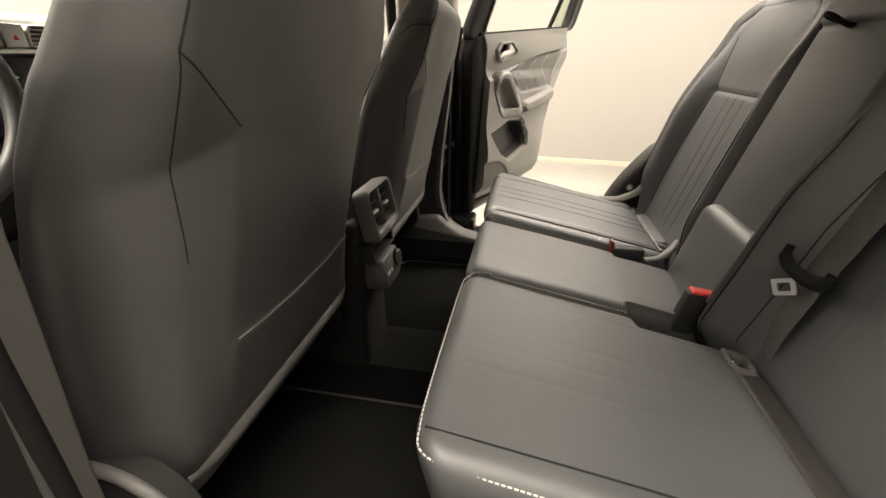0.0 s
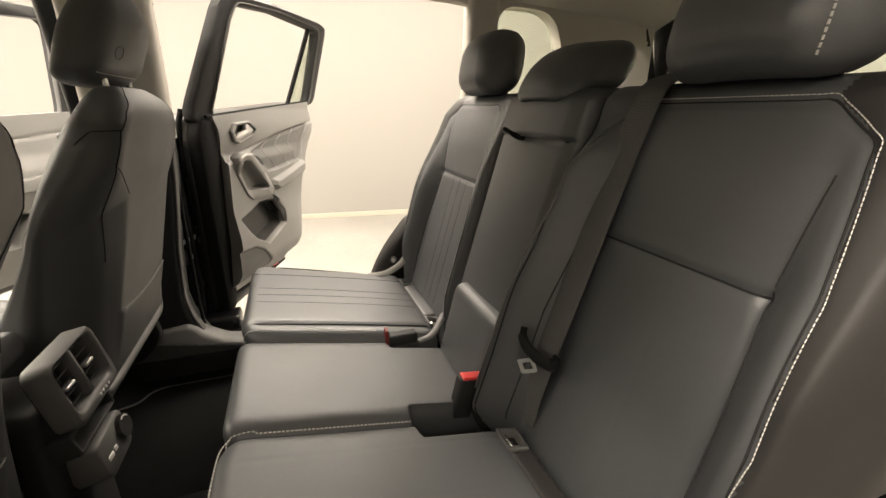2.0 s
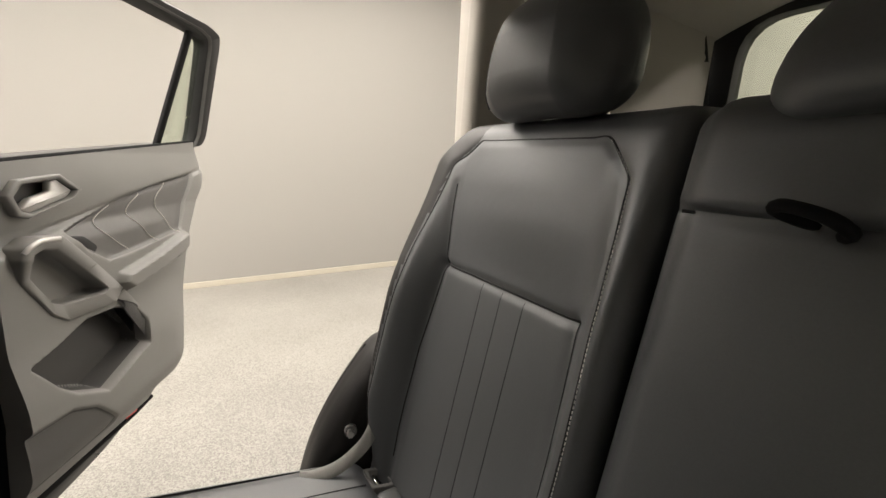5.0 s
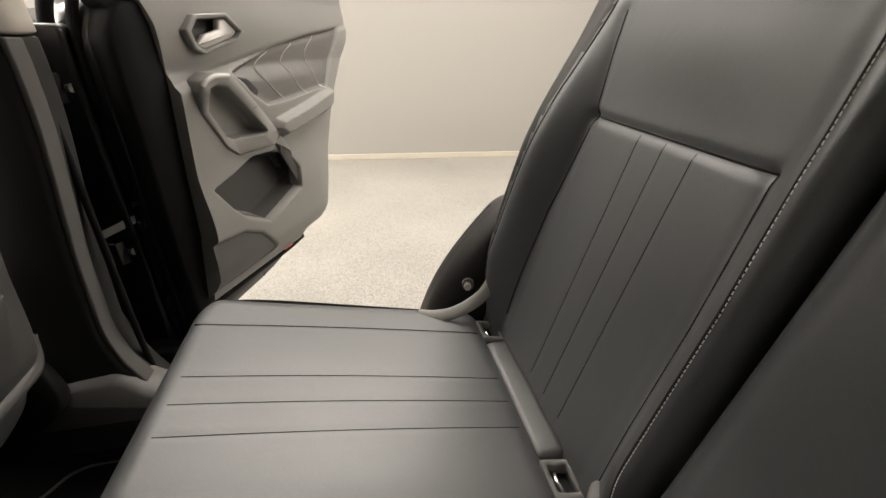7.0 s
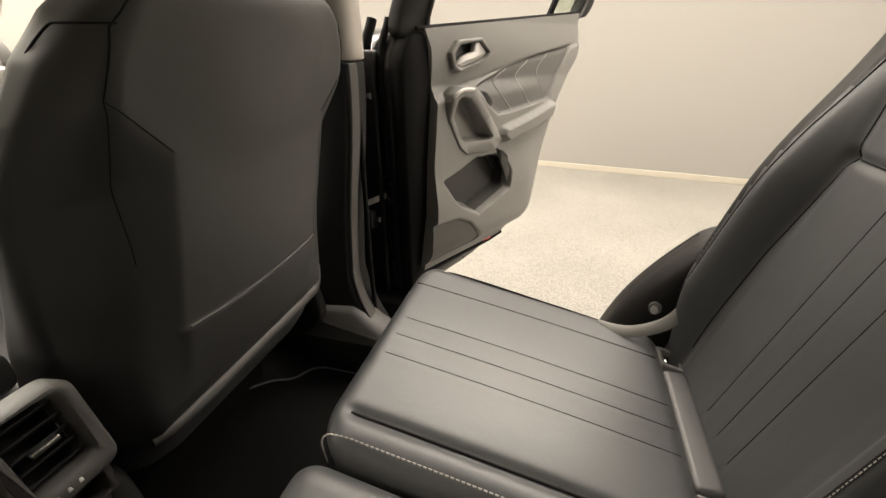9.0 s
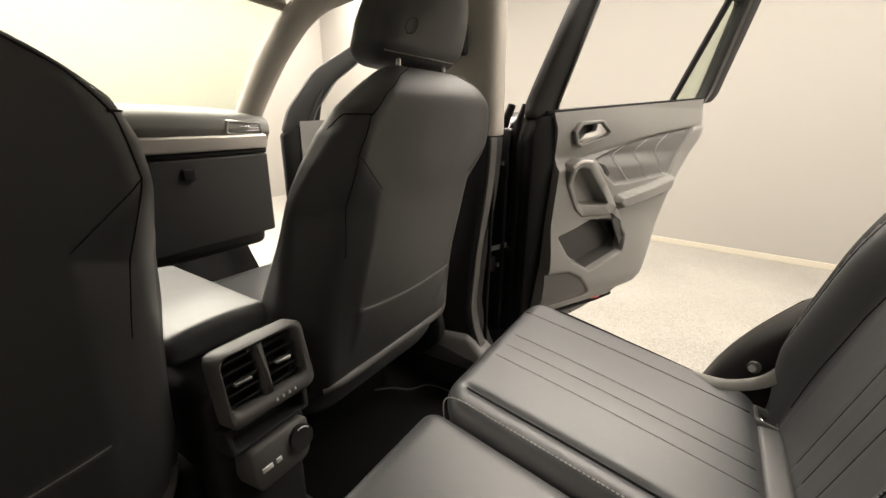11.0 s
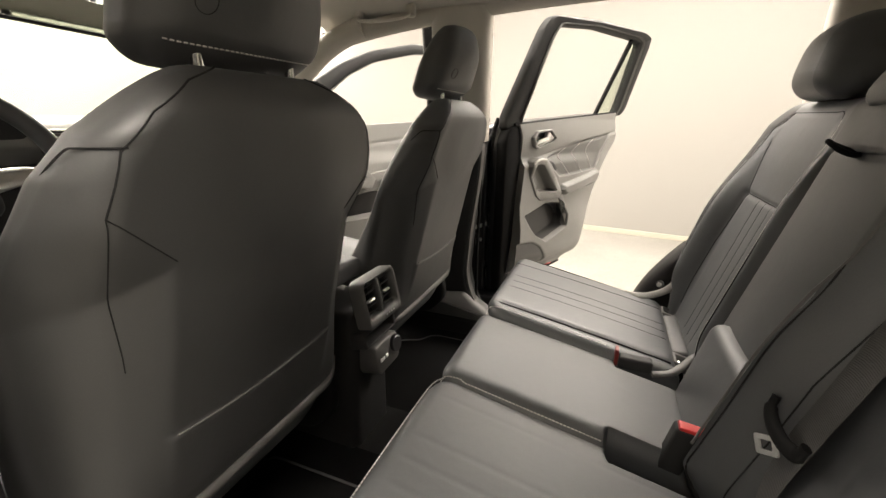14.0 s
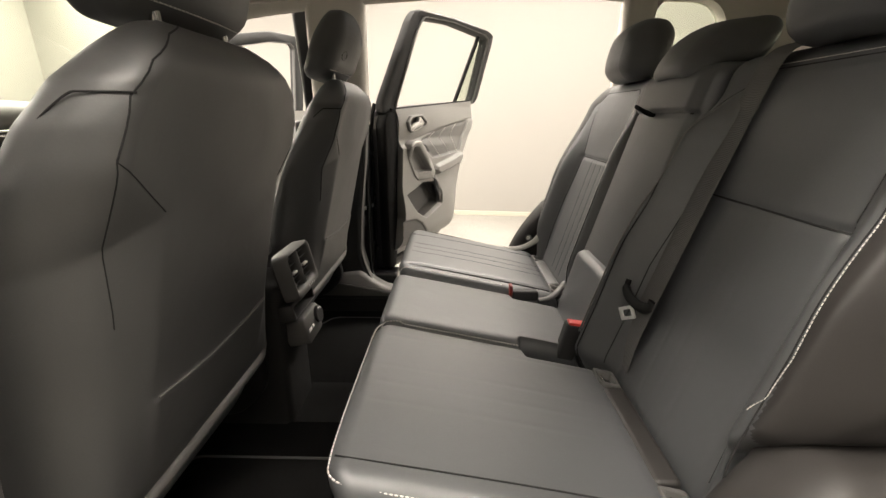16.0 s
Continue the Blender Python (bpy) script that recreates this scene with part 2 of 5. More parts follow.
def tube(points, radius, n=8, closed=False, flat=1.0, up=(0, 0, 1)):
    """A swept tube; flat < 1 squashes it along up, to make a strap."""
    P = np.array(points, float)
    m = len(P)
    T = np.roll(P, -1, 0) - np.roll(P, 1, 0) if closed else np.gradient(P, axis=0)
    T /= np.maximum(np.linalg.norm(T, axis=1, keepdims=True), 1e-9)
    ref = np.array(up, float)
    V = []
    rad = np.broadcast_to(np.array(radius, float), (m,))
    for i in range(m):
        s = np.cross(T[i], ref)
        if np.linalg.norm(s) < 1e-3:
            s = np.cross(T[i], (0.3, 1, 0.2))
        s /= np.linalg.norm(s)
        u = np.cross(s, T[i])
        for k in range(n):
            a = 2 * math.pi * k / n
            V.append(P[i] + rad[i] * (math.cos(a) * s + flat * math.sin(a) * u))
    F = []
    for i in range(m if closed else m - 1):
        j = (i + 1) % m
        F += [(i * n + k, i * n + (k + 1) % n, j * n + (k + 1) % n, j * n + k) for k in range(n)]
    if not closed:
        F += [tuple(range(n))[::-1], tuple((m - 1) * n + k for k in range(n))]
    return V, F


def curve(pts, n=40):
    """A smooth line through the points (Catmull-Rom), n steps in all."""
    P = np.array(pts, float)
    P = np.vstack([2 * P[0] - P[1], P, 2 * P[-1] - P[-2]])
    out = []
    seg = len(P) - 3
    for k in range(n + 1):
        u = k / n * seg
        i = min(int(u), seg - 1)
        t = u - i
        p0, p1, p2, p3 = P[i:i + 4]
        out.append(0.5 * (2 * p1 + (p2 - p0) * t + (2 * p0 - 5 * p1 + 4 * p2 - p3) * t * t + (3 * p1 - p0 - 3 * p2 + p3) * t ** 3))
    return np.array(out)


def poly_line(pts, step=0.006):
    """Points along straight pieces, evenly spaced."""
    P = np.array(pts, float)
    out = [P[0]]
    for a, b in zip(P[:-1], P[1:]):
        k = max(1, int(np.linalg.norm(b - a) / step))
        out += [a + (b - a) * i / k for i in range(1, k + 1)]
    return np.array(out)


def dashes(line, length, gap, radius):
    """Single stitches along a line."""
    P = np.array(line, float)
    d = np.concatenate([[0], np.cumsum(np.linalg.norm(np.diff(P, axis=0), axis=1))])
    shapes, s = [], 0.0
    while s + length < d[-1]:
        a, b = [np.array([np.interp(q, d, P[:, i]) for i in range(3)]) for q in (s, s + length)]
        shapes.append(tube([a, (a + b) / 2 + (0, 0, radius * 0.3), b], radius, 5))
        s += length + gap
    return join(*shapes)


def slab(poly, lo, hi, place, chamfer=0.003):
    """A flat piece of any outline: place(u, v, w) puts it in the world, w from lo to hi."""
    P = np.array(poly, float)
    m = len(P)
    e = np.roll(P, -1, 0) - P
    area = (P[:, 0] * np.roll(P[:, 1], -1) - P[:, 1] * np.roll(P[:, 0], -1)).sum()
    nrm = np.stack([e[:, 1], -e[:, 0]], 1) * (1 if area > 0 else -1)
    nrm /= np.maximum(np.linalg.norm(nrm, axis=1, keepdims=True), 1e-9)
    vn = nrm + np.roll(nrm, 1, 0)
    vn /= np.maximum((vn * vn).sum(1, keepdims=True) / 2, 0.3)
    inn = P - vn * chamfer
    rings = [(inn, lo), (P, lo + chamfer), (P, hi - chamfer), (inn, hi)]
    V = [place(u, v, w) for ring, w in rings for u, v in ring]
    F = [(k * m + i, k * m + (i + 1) % m, (k + 1) * m + (i + 1) % m, (k + 1) * m + i) for k in range(3) for i in range(m)]
    return V, F + [tuple(range(m))[::-1], tuple(3 * m + i for i in range(m))]


def ring(outer, inner, lo, hi, place, chamfer=0.002):
    """A frame between two outlines with as many points each."""
    O, I = np.array(outer, float), np.array(inner, float)
    m = len(O)
    d = I - O
    d /= np.maximum(np.linalg.norm(d, axis=1, keepdims=True), 1e-9)
    top = hi if callable(hi) else (lambda u, v: hi)
    loops = [(O, None), (O, chamfer), (O + d * chamfer, 0.0), (I - d * chamfer, 0.0), (I, chamfer), (I, None)]
    V = [place(u, v, lo if drop is None else top(u, v) - drop) for lp, drop in loops for u, v in lp]
    F = []
    for k in range(6):
        q = (k + 1) % 6
        F += [(k * m + i, k * m + (i + 1) % m, q * m + (i + 1) % m, q * m + i) for i in range(m)]
    return V, F


def rounded(poly, r, n=5):
    """An outline with its corners rounded."""
    P = np.array(poly, float)
    m, out = len(P), []
    for i in range(m):
        p, a, b = P[i], P[i - 1], P[(i + 1) % m]
        ua, ub = (a - p) / np.linalg.norm(a - p), (b - p) / np.linalg.norm(b - p)
        k = min(r, np.linalg.norm(a - p) * 0.45, np.linalg.norm(b - p) * 0.45)
        s, e = p + ua * k, p + ub * k
        for j in range(n + 1):
            t = j / n
            out.append((1 - t) ** 2 * s + 2 * t * (1 - t) * p + t * t * e)
    return np.array(out)


def sheet(us, vs, place):
    """A single-skin grid: place takes the arrays U, V and gives points."""
    U, W = np.meshgrid(us, vs, indexing="ij")
    P = place(U.ravel(), W.ravel())
    na, nb = U.shape
    idx = np.arange(na * nb).reshape(na, nb)
    return P, np.stack([idx[:-1, :-1], idx[1:, :-1], idx[1:, 1:], idx[:-1, 1:]], -1).reshape(-1, 4)


def thick(us, vs, place, t):
    """A grid with thickness; t is added to the points as a vector."""
    P, Q = sheet(us, vs, place)
    na, nb = len(us), len(vs)
    k = len(P)
    rim = [i * nb for i in range(na)] + [(na - 1) * nb + j for j in range(1, nb)] + [i * nb + nb - 1 for i in range(na - 2, -1, -1)] + [j for j in range(nb - 2, 0, -1)]
    F = [tuple(q) for q in Q] + [tuple(q[::-1] + k) for q in Q]
    F += [(a, b, b + k, a + k) for a, b in zip(rim, rim[1:] + rim[:1])]
    return np.vstack([P, P + np.array(t)]), F


def seg_dist(y, z, line):
    """Distance of points to a polyline in the plane."""
    L = np.array(line, float)
    best = np.full(np.shape(y), 9.0)
    for a, b in zip(L[:-1], L[1:]):
        d = b - a
        t = np.clip(((y - a[0]) * d[0] + (z - a[1]) * d[1]) / max(d @ d, 1e-12), 0, 1)
        best = np.minimum(best, np.hypot(y - a[0] - t * d[0], z - a[1] - t * d[1]))
    return best


def inside(y, z, poly):
    P = np.array(poly, float)
    c = np.zeros(np.shape(y), bool)
    for (x1, y1), (x2, y2) in zip(P, np.roll(P, -1, 0)):
        hit = ((y1 > z) != (y2 > z)) & (y < (x2 - x1) * (z - y1) / ((y2 - y1) if abs(y2 - y1) > 1e-12 else 1e-12) + x1)
        c ^= hit
    return c


def sdf(y, z, poly):
    d = seg_dist(y, z, list(poly) + [poly[0]])
    return np.where(inside(y, z, poly), -d, d)


def step(x, a, b):
    t = np.clip((x - a) / (b - a), 0, 1)
    return t * t * (3 - 2 * t)


def groove(d, depth=0.004, wide=0.006):
    return depth * np.exp(-(d / wide) ** 2)


def mirror_y(shape):
    V = np.array(shape[0], float).copy()
    V[:, 1] = 2 * CY - V[:, 1]
    return V, shape[1]


# ---- garage ----
def slanted(V):
    V = np.array(V, float).copy()
    V[:, 1] -= 0.11 * V[:, 0]
    return V


def structure(name, shape, material, label, smooth=True, category=""):
    return tagged(part(name, shape, material, None, "", smooth), label, category or name.split("_")[0], kind="structure")


structure("floor", box((-6, -5, -0.1), (6, 7, 0), 0.002), CONCRETE, "speckled grey epoxy flake garage floor")
structure("wall_1", box((-6.2, 5.28, -0.1), (6.2, 5.48, CEIL), 0.004, (30, 2, 2), slanted), WALL, "plain cream painted garage wall", category="wall")
structure("wall_2", box((-5.6, -5, -0.1), (-5.4, 7, CEIL), 0.004), LIT_WALL, "plain cream garage wall ahead of the car, paled as if lit", category="wall")
structure("wall_3", box((5.4, -5, -0.1), (5.6, 7, CEIL), 0.004), WALL, "plain cream painted garage wall behind the car", category="wall")
structure("wall_4", box((-6, -5.0, -0.1), (6, -4.8, CEIL), 0.004), BOUNCE_CUT_WALL, "unseen garage wall, dark grey to cut bounce light", category="wall")
structure("ceiling", box((-6, -5.2, CEIL), (6, 7, CEIL + 0.1), 0.004), WHITE_CEILING, "plain unseen garage ceiling, white to bounce soft fill light")
structure("baseboard", box((-5.4, 5.262, 0.0), (5.4, 5.2785, 0.055), 0.003, (30, 2, 2), slanted), WALL_TRIM, "low cream baseboard along the garage wall")
# housings and glowing panels for the added lamps that brighten walls and cabin
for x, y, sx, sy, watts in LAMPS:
    lamp = thing("fill_light", (x, y, CEIL), "long flat ceiling light, unseen, added to brighten walls and cabin", "lamp", "garage ceiling lights")
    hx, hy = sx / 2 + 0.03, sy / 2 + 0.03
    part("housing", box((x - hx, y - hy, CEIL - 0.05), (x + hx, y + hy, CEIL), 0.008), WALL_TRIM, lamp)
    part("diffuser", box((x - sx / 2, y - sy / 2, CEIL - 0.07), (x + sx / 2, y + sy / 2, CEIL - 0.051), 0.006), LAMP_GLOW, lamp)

# ---- car body ----
# floor pan with tunnel
ys = np.linspace(0.12, 1.51, 60)
xs = np.linspace(-1.5, 0.25, 30)


def pan(U, W):
    tun = 0.085 * (1 - step(np.abs(W - CY), 0.075, 0.13))
    side = 0.07 * (step(np.abs(W - CY), 0.60, 0.68))
    toe = 0.45 * step(-U, 1.05, 1.5)
    return np.stack([U, W, 0.405 + tun + side + toe], 1)


structure("carpet", thick(xs, ys, pan, (0, 0, -0.03)), CARPET, "black carpeted car floor with a low tunnel", category="carpet")
structure("seat_plinth", box((0.075, 0.17, 0.40), (0.60, 1.46, 0.64), 0.02, (3, 6, 3)), CARPET, "black carpeted plinth under the rear bench", category="plinth")
structure("boot_floor", box((0.72, 0.15, 0.62), (1.75, 1.48, 0.66), 0.01), CARPET, "black carpeted boot floor", category="carpet")
structure("firewall", box((-1.62, 0.10, 0.36), (-1.52, 1.53, 1.16), 0.02), CARPET, "dark bulkhead ahead of the footwells", category="bulkhead")


def side_y(z):
    """The inside of the car's flank: upright below the sill line, leaning in above it."""
    z = np.asarray(z, float)
    return 1.47 - 0.17 * np.clip(z - 1.08, 0, None) ** 1.15


def both(name, shape, material, label, category, smooth=True, shift=0.0):
    structure(name, shape, material, label, smooth, category)
    V, F = mirror_y(shape)
    V[:, 0] -= shift
    structure(name, (V, F), material, label, smooth, category)


# sills
sill = join(box((-1.0, 1.455, 0.36), (0.30, 1.60, 0.505), 0.018, (6, 3, 3)))
both("sill", sill, PLASTIC, "black plastic door sill cover", "sill")
plate = box((-0.40, 1.447, 0.4985), (0.26, 1.53, 0.5155), 0.006, (4, 2, 2))
both("trim", plate, PLASTIC, "black scuff plate on the rear door sill", "trim")
outer_sill = box((-1.2, 1.603, 0.30), (0.36, 1.72, 0.490), 0.03, (6, 3, 3))
both("sill", outer_sill, PAINT, "black painted outer door sill", "sill")


# B pillar: dark lower cover, pale upper cover
def pillar(P, x0, x1, y_in, z0, z1, flare=0.0, lean=0.0):
    P = P.copy()
    t = (P[:, 2] + 1) / 2
    z = z0 + t * (z1 - z0)
    wide = 1 + flare * (1 - step(t, 0.0, 0.18)) ** 2
    xc = (x0 + x1) / 2 + lean * t
    X = xc + P[:, 0] * (x1 - x0) / 2 * wide
    Y = side_y(z) + y_in + P[:, 1]
    return np.stack([X, Y, z], 1)


def pillar_shape(x0, x1, depth, z0, z1, flare=0.0, lean=0.0, r=0.03, y_in=0.0, nz=24):
    hx = (x1 - x0) / 2
    V, F = rbox((hx, depth / 2, 1.0), min(r, depth * 0.48, hx * 0.9), (6, 4, nz))
    V = np.array(V)
    V[:, 0] /= hx
    return pillar(V, x0, x1, y_in + depth / 2, z0, z1, flare, lean), F


def pillar_edge(z):
    """x of the rear edge of the B pillar's lower cover, which swings forward and out again to its foot."""
    return np.interp(z, [0.50, 0.58, 0.64, 0.70, 0.86, 1.03, 1.17], [-0.080, -0.122, -0.146, -0.157, -0.146, -0.123, -0.108])


def lower_cover(V, x_front):
    V = np.array(V, float).copy()
    V[:, 0] = x_front + (V[:, 0] - x_front) * (pillar_edge(V[:, 2]) - x_front) / (-0.12 - x_front)
    return V


pc_v, pc_f = pillar_shape(-0.345, -0.12, 0.095, 0.52, 1.19, r=0.02)
both("pillar_cover", (lower_cover(pc_v, -0.345), pc_f), PLASTIC, "dark grey lower B pillar cover", "pillar", shift=0.045)
# rear face of the cover in lighter grey, the light on it put into colour
strip_v, strip_f = box((-0.125, 1.476, 0.545), (-0.1165, 1.512, 1.186), 0.0035, (2, 3, 24))
strip_v = np.array(strip_v, float)
strip_v[:, 0] += pillar_edge(strip_v[:, 2]) + 0.12
strip_v[:, 1] += side_y(strip_v[:, 2]) - 1.47
both("trim", (strip_v, strip_f), GREY_PLASTIC, "rear edge strip of the B pillar cover, greyed as if lit", "trim", shift=0.045)
both("pillar_cover", pillar_shape(-0.30, -0.100, 0.085, 1.187, 1.60, lean=0.02, r=0.03, y_in=0.006), PILLAR, "pale grey upper B pillar cover", "pillar", shift=0.045)
both("seal", tube(curve([(-0.105, 1.515, 0.50), (-0.128, 1.525, 0.62), (-0.124, 1.525, 1.1), (-0.108, 1.49, 1.40), (-0.088, 1.462, 1.53)], 50), 0.006, 8),
     RUBBER, "black rubber seal round the rear door opening", "seal")
# black painted body outside the B pillar, with the latch side
both("pillar_cover", pillar_shape(-0.36, -0.205, 0.06, 0.42, 1.62, r=0.02, y_in=0.11), PAINT, "black painted outer B pillar", "pillar", shift=0.045)
both("pillar_cover", box((-0.44, 1.650, 0.44), (-0.135, 1.690, 1.205), 0.012, (3, 2, 6)), PAINT, "black painted door frame outside the B pillar", "pillar", shift=0.045)
both("sill", box((-0.42, 1.602, 0.44), (-0.03, 1.70, 0.556), 0.015, (3, 2, 2)), PAINT, "black painted foot of the door frame", "sill", shift=0.045)
foot = slab(rounded([(-0.352, 0.49), (-0.352, 0.595), (-0.157, 0.618), (-0.136, 0.600), (-0.115, 0.577), (-0.06, 0.545), (0.0, 0.530), (0.10, 0.522), (0.10, 0.50)], 0.012, 4), 0.0, 0.085, lambda u, v, w: (u, 1.452 + w - 0.03 * max(0.0, 0.62 - v), v), 0.014)
both("pillar_cover", foot, GREY_EDGE, "grey plastic foot of the B pillar cover", "pillar")


# added panel beside the driver, never in view, blocks light from outside
structure("side_wall", box((-1.50, 0.060, 0.36), (-0.405, 0.135, 1.20), 0.02, (6, 2, 6)), PLASTIC, "unseen dark panel beside the driver, added to block side light", category="wall")


# roof
def roof(U, W):
    q = (W - CY) / 0.60
    z = 1.672 - 0.075 * np.abs(q) ** 3.5 - 0.055 * np.clip((-U - 0.1) / 0.75, 0, None) ** 2 - 0.05 * np.clip((U - 0.4) / 1.1, 0, None) ** 2
    return np.stack([U, W, z], 1)


def roof_bowed(U, W):
    q2 = ((W - CY) / 0.56) ** 2
    front = -0.83 + 0.14 * np.clip(q2, 0, 1)
    return roof(front + U * (1.52 - front), W)


structure("headliner", thick(np.linspace(0, 1, 50), np.linspace(CY - 0.615, CY + 0.615, 50), roof_bowed, (0, 0, 0.03)), HEADLINER, "pale grey fabric headliner", category="headliner")
structure("roof_skin", thick(np.linspace(-0.02, 1.03, 30), np.linspace(CY - 0.66, CY + 0.66, 24), lambda U, W: roof_bowed(U, W) + np.array((0, 0, 0.05)), (0, 0, 0.01)), PAINT, "black painted car roof", category="roof")
rail = tube(curve([(-0.62, 1.385, 1.528), (-0.42, 1.42, 1.570), (-0.1, 1.432, 1.604), (0.3, 1.432, 1.622), (0.65, 1.432, 1.616), (0.85, 1.43, 1.60)], 40), 0.032, 12)
both("roof_rail", rail, PILLAR, "pale trim along the roof side", "trim")
a_pillar = tube(curve([(-0.52, 1.39, 1.56), (-0.64, 1.372, 1.51), (-0.77, 1.372, 1.42), (-0.90, 1.378, 1.30), (-1.03, 1.385, 1.16)], 24), 0.043, 12, flat=0.85)
both("pillar_cover", a_pillar, PILLAR, "pale grey A pillar cover", "pillar")
both("pillar_cover", tube(curve([(-0.68, 1.41, 1.535), (-0.83, 1.415, 1.43), (-0.96, 1.42, 1.32), (-1.12, 1.43, 1.16)], 24), 0.026, 10), PAINT, "black painted outer A pillar", "pillar")
header = tube(curve([(-0.69, 0.28, 1.520), (-0.79, 0.52, 1.560), (-0.835, CY, 1.578), (-0.79, 1.11, 1.560), (-0.69, 1.35, 1.520)], 24), 0.014, 10)
structure("header", header, HEADLINER, "fabric edge above the windscreen", category="trim")
screen = thick(np.linspace(0, 1, 14), np.linspace(0.255, 1.375, 20), lambda U, W: np.stack([-0.71 - 0.42 * U - 0.13 * (1 - ((W - CY) / 0.56) ** 2), W, 1.512 + 0.05 * (1 - ((W - CY) / 0.56) ** 2) - 0.38 * U], 1), (-0.004, 0, 0.004))
ws = structure("window_1", screen, TINT, "green tinted windscreen", category="windscreen")
ws.visible_shadow = False


# flank behind the rear door, with its small window
def flank(u, v, w):
    return (u, float(side_y(v)) + 0.005 + w, v)


out = rounded([(0.775, 0.66), (1.56, 0.66), (1.50, 1.62), (0.775, 1.62)], 0.05)
inn = rounded([(0.872, 1.30), (1.20, 1.30), (1.075, 1.575), (0.868, 1.585)], 0.07)
fl = ring(out, inn, 0.0, 0.06, flank)
both("pillar_cover", fl, PILLAR, "pale C pillar trim round the small side window", "pillar")
both("pillar_cover", pillar_shape(0.772, 0.872, 0.05, 1.10, 1.60, lean=-0.006, r=0.02, y_in=-0.02), PILLAR, "pale grey C pillar cover", "pillar")
qw = slab(inn, 0.045, 0.05, flank, 0.001)
for shape in (qw, mirror_y(qw)):
    structure("window_2", shape, TINT, "green tinted small side window", category="window").visible_shadow = False


# tailgate with its window
def tail(u, v, w):
    return (1.62 - 0.30 * (v - 1.25) + w, u, v)


out = rounded([(0.14, 0.64), (1.49, 0.64), (1.43, 1.63), (0.20, 1.63)], 0.06)
inn = rounded([(0.215, 1.27), (1.415, 1.27), (1.35, 1.578), (0.28, 1.578)], 0.09)
structure("tailgate", ring(out, inn, 0.0, 0.05, tail), PLASTIC, "black tailgate trim round the rear window", category="tailgate")
structure("window_3", slab(inn, 0.03, 0.035, tail, 0.001), TINT, "green tinted rear window", category="window").visible_shadow = False
dp = tube(curve([(1.44, 1.435, 1.60), (1.49, 1.440, 1.50), (1.55, 1.455, 1.36), (1.60, 1.465, 1.20), (1.62, 1.475, 0.7)], 24), 0.034, 12)
both("pillar_cover", dp, PLASTIC, "black D pillar cover", "pillar")


# ---- rear bench ----
def cushion_z(x):
    return 0.835 - 0.2 * x


FLUTES = (1.112, 1.156, 1.2)


def bench_cushion(y0, y1, lines, stitch_y, slot=None, lift=0.0, notch=None):
    """A cushion between y0 and y1: top surface, rolled front, seams along it."""
    hy = (y1 - y0) / 2
    yc = (y0 + y1) / 2
    x0, x1 = 0.055, 0.520

    def bend(P):
        Q = P.copy()
        x = x0 + (P[:, 0] / 0.2425 + 1) / 2 * (x1 - x0)
        y = yc + P[:, 1]
        t = (P[:, 2] / 0.085 + 1) / 2
        top = cushion_z(x) + lift
        bow = 0.006 * (1 - ((y - yc) / hy) ** 2) * (1 - ((x - 0.28) / 0.25) ** 2)
        dent = np.zeros(len(P))
        up = step(t, 0.75, 0.98)
        for ly in lines:
            dent += groove(np.abs(y - ly), 0.0005, 0.0042) * step(x, 0.08, 0.11)
        for ly in stitch_y:
            dent += groove(np.abs(y - ly), 0.006, 0.009) * step(x, 0.07, 0.10)
        if slot is not None:
            sx0, sx1, sy = slot
            y = y - 0.030 * step(x, sx0 - 0.003, sx0 + 0.003) * step(y, sy - 0.055, sy + 0.005)
        if notch is not None:
            y = y + 0.030 * step(x, notch - 0.003, notch + 0.003) * (1 - step(y, y0 + 0.002, y0 + 0.05))
        z = top - 0.165 * (1 - t) + (bow - dent) * up
        x = x + (0.014 if hy > 0.16 else 0.0) * step(np.abs(P[:, 1]) / hy, 1 - 0.075 / hy, 1.0) ** 1.6 * (1 - step(x, 0.06, 0.22))
        x = x + 0.035 * (1 - t) * (1 - step(x, 0.05, 0.3))
        return np.stack([x, y, z], 1)

    return rbox((0.2425, hy, 0.085), 0.034, (110, int(hy * 2 / 0.0045), 10), bend)


CUSHION_Y = ((0.948, 1.392), (0.650, 0.944), (0.238, 0.648))


def on_cushion(line, lift=0.0):
    """Points lying on the bowed cushion tops."""
    out = []
    for x, y in line:
        y0, y1 = next((r for r in CUSHION_Y if r[0] <= y <= r[1]), CUSHION_Y[0])
        bow = 0.006 * (1 - ((2 * y - y0 - y1) / (y1 - y0)) ** 2) * (1 - ((x - 0.28) / 0.25) ** 2)
        out.append((x, y, cushion_z(x) + bow + lift))
    return out


def front_fall(y, dz=0.0):
    """A line over the rolled front of the cushion, going down."""
    y0, y1 = next(r for r in CUSHION_Y if r[0] <= y <= r[1])
    hy = (y1 - y0) / 2
    back = 0.014 * float(step(abs(y - (y0 + y1) / 2) / hy, 1 - 0.075 / hy, 1.0)) ** 1.6
    return [(x + back * (1 - float(step(x, 0.06, 0.22))), y_, z) for x, y_, z in [(0.100, y, cushion_z(0.1) + dz), (0.080, y, cushion_z(0.08) - 0.003 + dz), (0.065, y, cushion_z(0.065) - 0.010 + dz), (0.057, y, cushion_z(0.06) - 0.028), (0.060, y, cushion_z(0.06) - 0.06)]]


seat_far = thing("rear_bench", (0.35, 1.17, 0.64), "black leather single rear seat with fluted centre beside the open door", "car seat", "rear seats")
